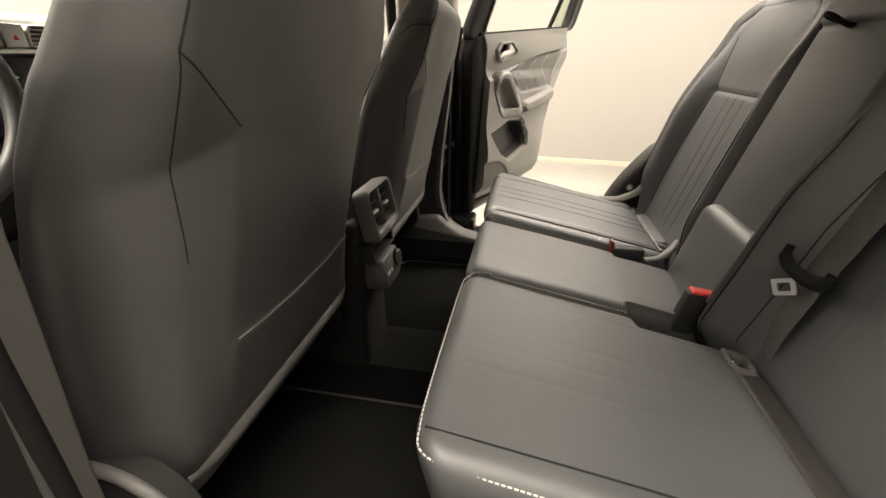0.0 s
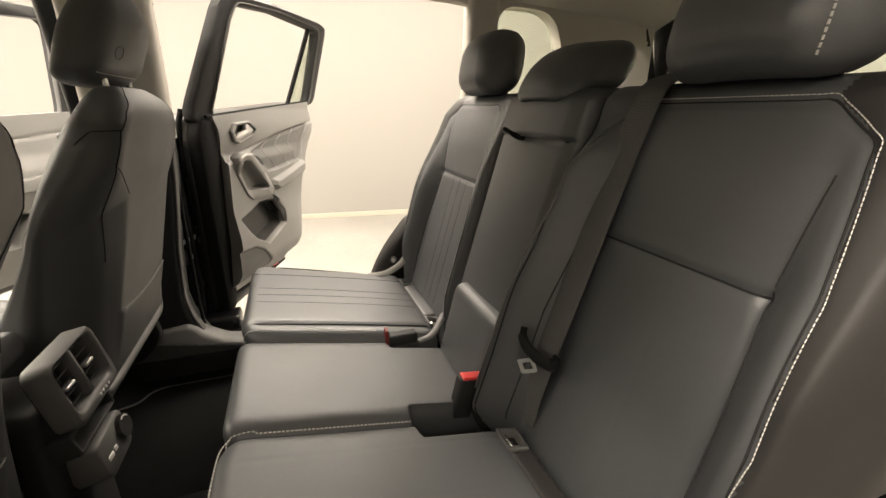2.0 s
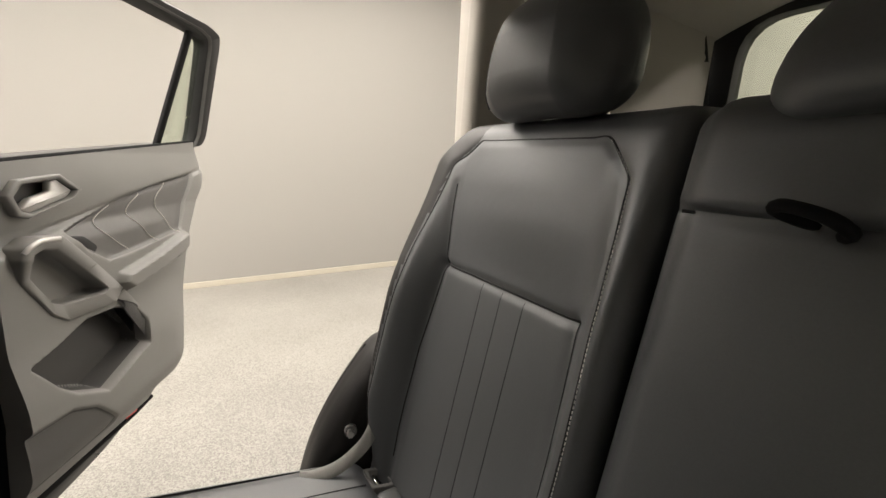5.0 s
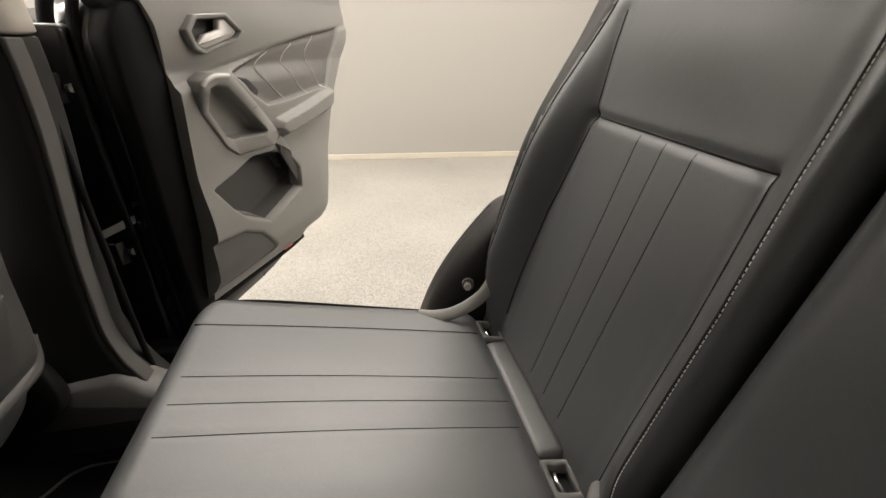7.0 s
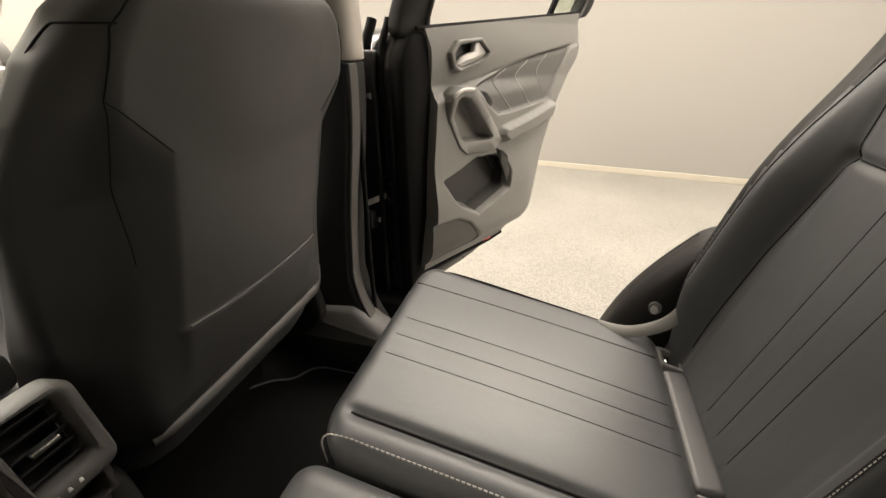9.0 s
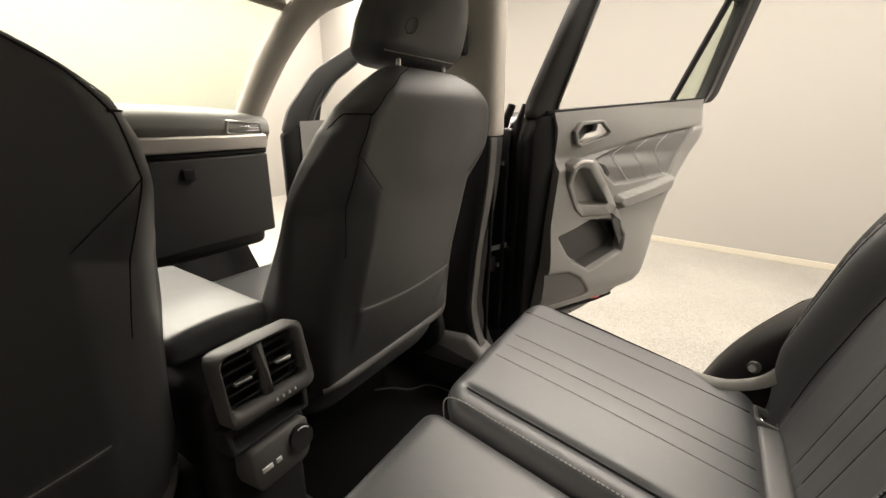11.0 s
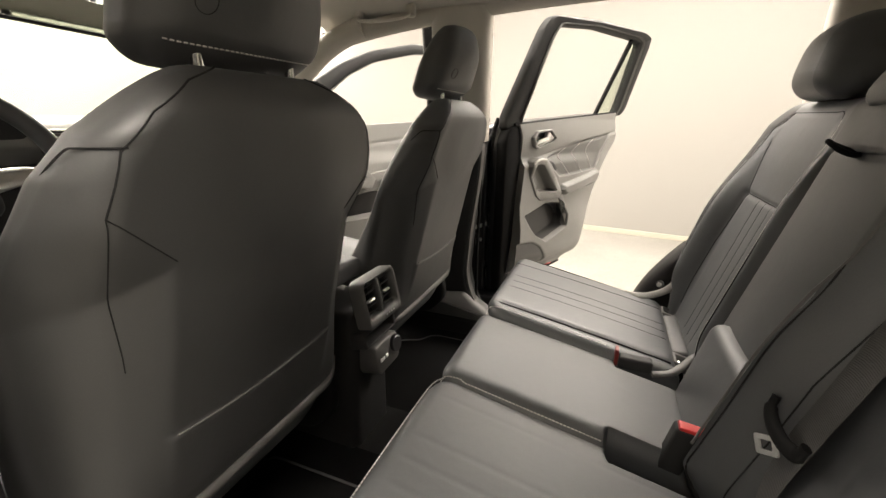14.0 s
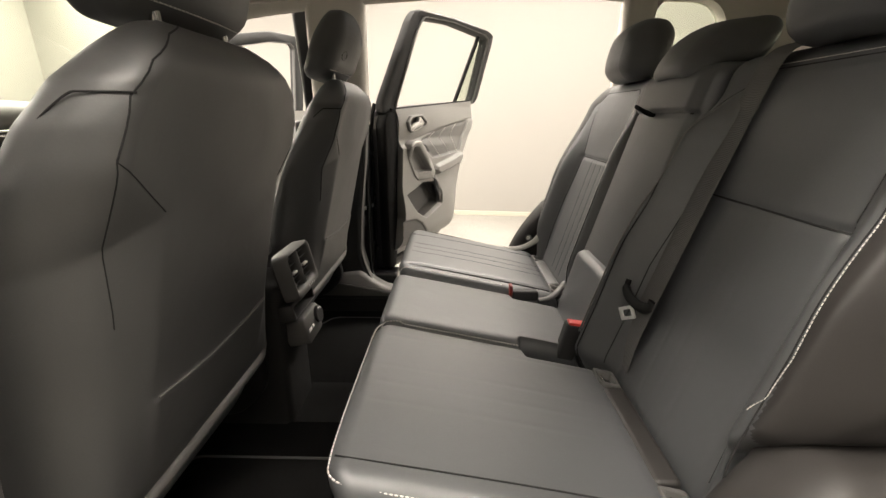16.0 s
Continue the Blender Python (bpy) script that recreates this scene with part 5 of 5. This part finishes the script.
def front_door(origin):
    th = thing("front_door", (origin[0] + 0.2, origin[1] + 0.4, 0.55), "black car front door standing wide open, grey inner trim, window lowered", "car door", "open doors")
    pl, lp = door_place(origin), door_place(origin, 0.10)
    leaf = part("leaf", slab(rounded([(-0.02, 0.60), (0.02, 0.56), (0.90, 0.57), (1.02, 0.66), (1.03, 1.26), (0.0, 1.205), (-0.02, 1.15)], 0.05), -0.17, -0.03, pl, 0.012), PAINT, th)
    part("shut_face", slab(rounded([(-0.07, 0.60), (0.006, 0.59), (0.006, 1.20), (-0.07, 1.16)], 0.012), -0.06, -0.004, pl, 0.006), RUBBER, leaf)
    for z in (0.90, 0.86):
        part("bolt", tube([pl(-0.05, z, -0.03), pl(-0.058, z, -0.03)], 0.006, 8), CHROME, leaf, "bright bolt")

    def hgt(s, z):
        w = 0.02 * step(z, 0.62, 0.75) * (1 - step(z, 1.02, 1.10))
        w -= groove(seg_dist(s, z, [(0.0, 1.066), (0.218, 1.115), (0.6, 1.15), (1.0, 1.19)]), 0.006, 0.006)
        w -= 0.06 * (1 - step(sdf(s, z, [(0.12, 0.84), (0.42, 0.88), (0.6, 0.86), (0.5, 0.74), (0.2, 0.73)]), -0.014, 0.004))
        w -= 0.026 * (1 - step(sdf(s, z, [(0.13, 1.16), (0.15, 1.185), (0.27, 1.195), (0.29, 1.175), (0.26, 1.155), (0.15, 1.142)]), -0.006, 0.003))
        return w

    top = lambda s: 1.212 + 0.05 * s
    s, z = outlined(np.linspace(0, 1, 110), np.linspace(0, 1, 80), lambda z: 0.0 * z + 0.004, lambda z: np.interp(z, [0.6, 0.7, 1.3], [0.88, 0.97, 1.0]), 0.60, top)
    P = door_points(origin, s, z, hgt(s, z))
    idx = np.arange(110 * 80).reshape(110, 80)
    Q = np.stack([idx[:-1, :-1], idx[1:, :-1], idx[1:, 1:], idx[:-1, 1:]], -1).reshape(-1, 4)
    rim = np.concatenate([idx[:, 0], idx[-1, 1:], idx[-2::-1, -1], idx[0, -2:0:-1]])
    back = door_points(origin, s[rim], z[rim], np.full(len(rim), -0.031))
    k = len(P)
    F = [tuple(q) for q in Q] + [(rim[i], rim[(i + 1) % len(rim)], k + (i + 1) % len(rim), k + i) for i in range(len(rim))]
    trim = part("trim_panel", (np.vstack([P, back]), F), DOOR_GREY, th)
    bez = part("opener", ring(loops([(0.09, 1.165), (0.12, 1.200), (0.28, 1.205), (0.315, 1.175), (0.28, 1.145), (0.12, 1.132)]), loops([(0.125, 1.163), (0.145, 1.186), (0.27, 1.192), (0.29, 1.174), (0.265, 1.158), (0.14, 1.145)]), 0.0, 0.016, pl, 0.003), GREY_PLASTIC, trim)
    part("lever", slab(loops([(0.19, 1.150), (0.27, 1.162), (0.287, 1.175), (0.26, 1.180), (0.215, 1.168)], 0.004), 0.0, 0.016, pl, 0.003), CHROME, bez, "chrome door opener")
    part("pull_handle", ring(loops([(0.13, 1.06), (0.17, 1.10), (0.24, 1.10), (0.40, 0.95), (0.37, 0.90), (0.24, 0.91)]), loops([(0.165, 1.055), (0.19, 1.07), (0.225, 1.07), (0.335, 0.965), (0.325, 0.945), (0.25, 0.95)]), 0.0, 0.06, pl, 0.006), DOOR_GREY, trim)
    part("armrest", box((0, 0, 0), (1, 1, 1), 0.1, (3, 3, 3), lambda V: np.array([pl(0.38 + 0.5 * v[0], 0.93 + 0.05 * v[2] + 0.05 * v[0], 0.0 + 0.05 * v[1]) for v in V])), DOOR_GREY, trim)
    fo = [(-0.07, 1.16), (-0.035, 1.26), (0.085, 1.415), (0.27, 1.53), (0.45, 1.605), (0.72, 1.665), (0.92, 1.665), (0.95, 1.64), (0.92, 1.28), (0.90, 1.225)]
    fi = [(0.05, 1.19), (0.075, 1.255), (0.16, 1.370), (0.30, 1.475), (0.45, 1.548), (0.72, 1.612), (0.86, 1.622), (0.882, 1.60), (0.850, 1.28), (0.84, 1.235)]
    wf = part("window_frame", ring(rounded(fo, 0.03, 4), rounded(fi, 0.02, 4), -0.045, -0.012, pl, 0.006), PLASTIC, th)
    part("frame_cover", ring(rounded(fi, 0.02, 4), rounded([(u * 0.98 + 0.01, v * 0.985 + 0.02) for u, v in fi], 0.02, 4), -0.02, -0.002, pl, 0.003), GREY_PLASTIC, wf, "grey inner frame strip")
    part("mirror_corner", slab([(0.03, 1.20), (0.088, 1.205), (0.115, 1.345), (0.085, 1.30)], -0.03, -0.004, pl, 0.004), PLASTIC, wf, "black mirror corner cover")
    return th


front_door((-1.10, 1.70))

# ---- centre console ----
con = thing("centre_console", (-0.3, CY, 0.42), "dark grey centre console with rear air vents and padded armrest", "console")
VC = (-0.155, 0.806, 0.868)


def vent_place(u, v, w):
    """u across, v up the sloping face, w towards the rear."""
    return (VC[0] - 0.20 * v + w * 0.98, VC[1] + u, VC[2] + v * 0.98 + 0.2 * w)


part("body", join(box((-0.62, CY - 0.085, 0.44), (-0.178, CY + 0.068, 0.85), 0.02, (6, 4, 6)), box((-1.1, CY - 0.10, 0.44), (-0.60, CY + 0.10, 0.80), 0.03, (6, 4, 4))), PLASTIC, con)
bo = rounded([(-0.069, -0.060), (0.080, -0.060), (0.078, 0.055), (-0.069, 0.055)], 0.018, 6)
bi = rounded([(-0.062, -0.036), (0.062, -0.036), (0.060, 0.046), (-0.060, 0.046)], 0.016, 6)
bezel = part("vent_bezel", ring(bo, bi, -0.022, 0.014, vent_place, 0.006), GREY_PLASTIC, con, "dark grey vent bezel")
part("vent_back", slab(bi, -0.03, -0.024, vent_place, 0.001), SEAM, bezel)
part("vent_divider", slab(rounded([(-0.007, -0.036), (0.007, -0.036), (0.006, 0.047), (-0.006, 0.047)], 0.002), -0.02, 0.010, vent_place, 0.003), GREY_PLASTIC, bezel)
for s in (-1, 1):
    for k in range(5):
        v = -0.027 + 0.0158 * k
        slat = box((0, 0, 0), (1, 1, 1), 0.06, (2, 2, 2), lambda V, s=s, v=v: np.array([vent_place(s * (0.008 + 0.052 * q[0]), v + 0.0028 * q[2] - 0.010 * q[1], 0.002 - 0.016 * q[1]) for q in V]))
        part("slat", slat, PLASTIC, bezel)
    part("vent_tab", slab(rounded([(s * 0.034 - 0.013, -0.0005), (s * 0.034 + 0.013, -0.0005), (s * 0.034 + 0.013, 0.0055), (s * 0.034 - 0.013, 0.0055)], 0.002), 0.0, 0.009, vent_place, 0.001), SATIN, bezel, "satin vent tab")
for k in range(4):
    u = 0.004 + 0.011 * k
    part("mark", slab(rounded([(u - 0.0022, -0.0500), (u + 0.0022, -0.0500), (u + 0.0014, -0.0452), (u - 0.0014, -0.0452)], 0.001), 0.0135, 0.0146, vent_place, 0.0003), WHITE_MARK, bezel, "white vent symbol")
slot = ring(rounded([(-0.070, -0.104), (0.070, -0.104), (0.074, -0.0615), (-0.072, -0.0615)], 0.006), rounded([(-0.060, -0.098), (0.060, -0.098), (0.062, -0.074), (-0.062, -0.074)], 0.004), -0.05, -0.010, vent_place, 0.003)
part("tray", slot, PLASTIC, con)
sock = part("socket_panel", slab(rounded([(-0.045, -0.180), (0.042, -0.180), (0.056, -0.158), (0.056, -0.110), (-0.050, -0.110), (-0.052, -0.162)], 0.012), -0.06, -0.004, vent_place, 0.004), GREY_PLASTIC, con, "dark socket panel")
part("power_socket", tube([vent_place(0.034, -0.137, -0.006), vent_place(0.034, -0.137, 0.004)], 0.021, 20), PLASTIC, sock, "round power socket cap")
part("socket_mark", tube([vent_place(0.034 + 0.017 * math.cos(a), -0.137 + 0.017 * math.sin(a), 0.0045) for a in np.linspace(0.6, 1.9, 8)], 0.0013, 5), WHITE_MARK, sock)
part("usb_port", slab(rounded([(-0.038, -0.152), (-0.020, -0.152), (-0.020, -0.144), (-0.038, -0.144)], 0.001), -0.004, -0.002, vent_place, 0.0005), WHITE_MARK, sock, "small usb port")
part("usb_port", slab(rounded([(-0.014, -0.152), (-0.004, -0.152), (-0.004, -0.144), (-0.014, -0.144)], 0.001), -0.004, -0.002, vent_place, 0.0005), WHITE_MARK, sock)
lidp = rbox((0.155, 0.084, 0.024), 0.014, (10, 10, 4), lambda P: np.stack([-0.402 + P[:, 0], CY - 0.008 + P[:, 1], 0.907 + P[:, 2] + 0.006 * (1 - (P[:, 1] / 0.084) ** 2) * step(P[:, 2], 0, 0.024) - 0.03 * P[:, 0]], 1))
part("armrest_lid", lidp, LEATHER, con, "black leather armrest lid")
part("shifter", join(tube([(-0.72, CY, 0.78), (-0.735, CY, 0.92)], 0.012, 10), rbox((0.028, 0.024, 0.03), 0.018, (3, 3, 3), None, (-0.735, CY, 0.94))), PLASTIC, con)

# ---- dashboard ----
dash = thing("dashboard", (-1.05, CY, 0.75), "dashboard with top paled for glare, pale decor strip, vents, glovebox", "dashboard")


prof = [(-1.42, 1.13), (-1.25, 1.235), (-1.05, 1.262), (-0.93, 1.255), (-0.875, 1.238), (-0.862, 1.205), (-0.868, 1.19)]
pp = curve([(a, 0, b) for a, b in prof], 24)
top_s = thick(np.linspace(0, 24, 25), np.linspace(0.23, 1.40, 40), lambda U, W: np.stack([np.interp(U, range(25), pp[:, 0]) - 0.03 * np.abs((W - CY) / 0.62) ** 4, W, np.interp(U, range(25), pp[:, 2]) - 0.025 * np.abs((W - CY) / 0.65) ** 4], 1), (-0.02, 0, -0.03))
part("dash_top", top_s, DASH_TOP, dash)


def band(y0, y1, z0, z1, x, d):
    V, F = rbox((d / 2, (y1 - y0) / 2, (z1 - z0) / 2), 0.008, (2, 24, 3))
    V = np.array(V) + np.array((x, (y0 + y1) / 2, (z0 + z1) / 2))
    V[:, 0] -= 0.03 * np.abs((V[:, 1] - CY) / 0.62) ** 4
    return V, F


part("decor_strip", band(0.935, 1.375, 1.135, 1.178, -0.875, 0.06), DECOR, dash, "pale brushed decor strip")
part("gap", band(0.93, 1.38, 1.118, 1.137, -0.885, 0.05), SEAM, dash)
glove = part("glovebox", band(0.945, 1.375, 0.86, 1.118, -0.90, 0.09), PLASTIC, dash, "black glovebox lid")
part("latch", box((-0.865, 1.085, 1.060), (-0.845, 1.120, 1.092), 0.004), SEAM, glove, "dark glovebox latch")
part("lower_dash", box((-1.25, 0.24, 0.80), (-0.93, 1.38, 1.12), 0.03, (3, 10, 4)), PLASTIC, dash)


def dash_vent(y0, y1, z0, z1, x, slant):
    o = rounded([(y0, z0), (y1, z0 - slant), (y1 - 0.012, z1 - slant * 1.4), (y0 + 0.006, z1)], 0.008, 4)
    c0 = o.mean(0)
    i_ = c0 + (o - c0) * np.array((0.88, 0.74))

    def place(u, v, w):
        return (x - 0.03 * abs((u - CY) / 0.62) ** 4 + w, u, v)

    f = part("vent_frame", ring(o, i_, -0.03, 0.012, place, 0.003), SATIN, dash, "satin vent frame")
    part("vent_back", slab(i_, -0.028, -0.022, place, 0.001), SEAM, f)
    for k in range(4):
        v = z0 + (z1 - z0) * (0.22 + 0.19 * k)
        part("slat", box((x - 0.02 - 0.03 * abs(((y0 + y1) / 2 - CY) / 0.62) ** 4, y0 + 0.012, v - 0.0015), (x + 0.004 - 0.03 * abs(((y0 + y1) / 2 - CY) / 0.62) ** 4, y1 - 0.016, v + 0.0015), 0.001), SATIN, f)
    part("vent_tab", box((x + 0.0 - 0.03 * abs(((y0 + y1) / 2 - CY) / 0.62) ** 4, (y0 + y1) / 2 - 0.012, (z0 + z1) / 2 - 0.003), (x + 0.012 - 0.03 * abs(((y0 + y1) / 2 - CY) / 0.62) ** 4, (y0 + y1) / 2 + 0.012, (z0 + z1) / 2 + 0.002), 0.001), CHROME, f, "chrome vent tab")


dash_vent(1.235, 1.372, 1.180, 1.222, -0.868, 0.006)
dash_vent(0.585, 0.690, 1.190, 1.234, -0.862, 0.0)
dash_vent(0.735, 0.840, 1.190, 1.234, -0.862, 0.0)
part("hazard_panel", box((-0.875, 0.692, 1.190), (-0.850, 0.733, 1.234), 0.003), SATIN, dash, "satin panel with hazard switch")
part("hazard_mark", slab([(0.706, 1.204), (0.718, 1.204), (0.712, 1.214)], -0.849, -0.8485, lambda u, v, w: (w, u, v), 0.0002), RED, dash, "red hazard triangle")
part("chrome_strip", box((-0.865, 0.58, 1.178), (-0.846, 0.93, 1.189), 0.003), CHROME, dash, "chrome strip")
screen_ = part("touchscreen", box((-0.87, 0.60, 1.03), (-0.838, 0.91, 1.177), 0.006), GLOSS, dash, "dark glossy touchscreen")
part("knob", tube([(-0.84, 0.640, 1.105), (-0.826, 0.640, 1.105)], 0.013, 20), SATIN, screen_, "satin round knob")
for k in range(3):
    part("mark", box((-0.8375, 0.668, 1.135 - 0.026 * k), (-0.8372, 0.682, 1.139 - 0.026 * k), 0.0001), WHITE_MARK, screen_)
part("climate_panel", box((-0.89, 0.61, 0.93), (-0.855, 0.90, 1.02), 0.006), PLASTIC, dash)
part("cluster_hood", box((-1.02, 0.30, 1.20), (-0.86, 0.58, 1.285), 0.03, (4, 6, 3)), PLASTIC, dash)

wheel = thing("steering_wheel", (-0.62, 0.40, 1.10), "black leather steering wheel with satin spokes", "steering wheel")
WCEN, WN = np.array((-0.640, 0.335, 1.155)), np.array((0.93, 0.0, 0.37))
WU = np.array((-0.37, 0, 0.93))
WR = np.array((0, 1.0, 0))
part("rim", tube([WCEN + 0.178 * (math.cos(a) * WR + math.sin(a) * WU) for a in np.linspace(0, 2 * math.pi, 64, endpoint=False)], 0.0165, 12, closed=True, up=tuple(WN)), LEATHER, wheel)
part("hub", join(rbox((0.06, 0.065, 0.03), 0.025, (4, 4, 3), lambda P: WCEN + P[:, :1] * WU + P[:, 1:2] * WR + (P[:, 2:3] - 0.01) * WN)), PLASTIC, wheel)
for a in (0.0, math.pi, -math.pi / 2):
    dv = math.cos(a) * WR + math.sin(a) * WU
    part("spoke", tube([WCEN + dv * 0.05, WCEN + dv * 0.11 + WU * 0.008, WCEN + dv * 0.172], [0.022, 0.015, 0.012], 10, flat=0.4, up=tuple(WN)), SATIN, wheel, "satin spoke")

mir = thing("rear_view_mirror", (-0.70, 0.66, 1.50), "frameless rear view mirror under the windscreen header", "mirror")
part("housing", rbox((0.012, 0.118, 0.033), 0.011, (3, 8, 4), lambda P: np.stack([-0.725 + P[:, 0] + 0.16 * P[:, 1], 0.625 + P[:, 1], 1.458 + P[:, 2] - 0.06 * P[:, 1]], 1)), PLASTIC, mir)
part("glass", rbox((0.002, 0.114, 0.029), 0.0018, (2, 8, 4), lambda P: np.stack([-0.711 + P[:, 0] + 0.16 * P[:, 1], 0.625 + P[:, 1], 1.458 + P[:, 2] - 0.06 * P[:, 1]], 1)), MIRROR, mir, "mirror glass")
part("arm", tube([(-0.73, 0.66, 1.475), (-0.78, 0.70, 1.52), (-0.83, 0.74, 1.555)], 0.012, 8), PLASTIC, mir)

for c, lab in ((same, "pale sun visor folded up above the passenger side"), (flip, "pale sun visor folded up above the driver's side")):
    vis = thing("sun_visor", (-0.68, c(1.15), 1.575), lab, "sun visor", "sun visors")
    pad = slab(rounded([(-0.815, 0.93), (-0.835, 1.20), (-0.80, 1.325), (-0.665, 1.325), (-0.64, 1.20), (-0.64, 0.93)], 0.03), 0.0, 0.014, lambda u, v, w: (u, c(v), 1.562 + 0.10 * (u + 0.82) - 0.05 * max(0, abs(v - CY) - 0.3) + w), 0.006)
    part("pad", pad, HEADLINER, vis)
    part("label", slab([(-0.80, 1.03), (-0.80, 1.16), (-0.74, 1.16), (-0.74, 1.03)], 0.0, 0.002, lambda u, v, w: (u, c(v), 1.5605 + 0.10 * (u + 0.82) - 0.05 * max(0, abs(v - CY) - 0.3) - w), 0.0004), WALL, vis, "white warning label")


def grab_handle(x0, x1, y, z, label):
    th = thing("grab_handle", ((x0 + x1) / 2, y, z), label, "grab handle", "roof grab handles")
    pts = curve([(x0, y + 0.02, z + 0.028), (x0 + 0.004, y, z + 0.006), (x0 + 0.025, y - 0.016, z - 0.006), ((x0 + x1) / 2, y - 0.020, z - 0.010), (x1 - 0.025, y - 0.016, z - 0.006), (x1 - 0.004, y, z + 0.006), (x1, y + 0.02, z + 0.028)], 40)
    part("grip", tube(pts, 0.0085, 10, flat=0.7), PILLAR, th)
    for x in (x0, x1):
        part("mount", rbox((0.015, 0.012, 0.020), 0.009, (3, 3, 3), None, (x, y + 0.012, z + 0.018)), PILLAR, th)
    return th


grab_handle(0.285, 0.468, 1.350, 1.612, "pale plastic grab handle on the roof side above the rear door")
grab_handle(-0.52, -0.33, 1.36, 1.575, "pale plastic grab handle on the roof side above the front door")
dome = thing("reading_light", (0.165, 1.30, 1.62), "small lit reading light in the headliner", "lamp")
part("lens", rbox((0.012, 0.012, 0.004), 0.0035, (3, 3, 2), None, (0.165, 1.31, 1.622)), DOME_GLOW, dome)

# belt guide on the B pillar
guide = thing("belt_guide", (-0.19, 1.40, 1.42), "grey belt height adjuster on the upper B pillar", "belt guide")
part("slider", rbox((0.016, 0.012, 0.035), 0.008, (3, 3, 4), None, (-0.165, 1.405, 1.405)), PLASTIC, guide)


# ---- floor mats ----
def mat_outline(far):
    c = same if far else flip
    pts = [(-0.42, 0.945), (-0.42, 1.30), (-0.36, 1.36), (-0.31, 1.375), (-0.285, 1.425), (-0.25, 1.44), (0.03, 1.44), (0.055, 1.40), (0.055, 0.965), (0.03, 0.945)]
    return rounded([(x, c(y)) for x, y in pts], 0.03, 4)


for far in (True, False):
    fm = thing("floor_mat", (-0.2, 1.18 if far else 0.45, 0.41), "black carpet floor mat with a bound edge in the rear footwell", "floor mat", "floor mats")
    o = mat_outline(far)
    pl_ = lambda u, v, w: (u, v, 0.4065 + w)
    part("mat_body", slab(o, 0.0, 0.012, pl_, 0.003), CARPET, fm)
    part("binding", tube([pl_(u, v, 0.011) for u, v in o], 0.0042, 6, closed=True), GREY_PLASTIC, fm, "grey bound edge")

# ---- driver's belt at the near B pillar ----
fb = thing("seat_belt", (-0.2, 0.22, 0.6), "black front seat belt hanging down the near B pillar", "seat belt", "front seat belts")
part("webbing", strap([(-0.27, 0.215, 1.42), (-0.275, 0.205, 1.2), (-0.285, 0.185, 0.95), (-0.275, 0.18, 0.62), (-0.27, 0.175, 0.50)], 0.023, 0.0016, (0, 1, 0.1)), BELT, fb)
part("button", tube([(-0.283, 0.190, 1.0), (-0.282, 0.205, 1.0)], 0.008, 12), CHROME, fb, "small stop button")
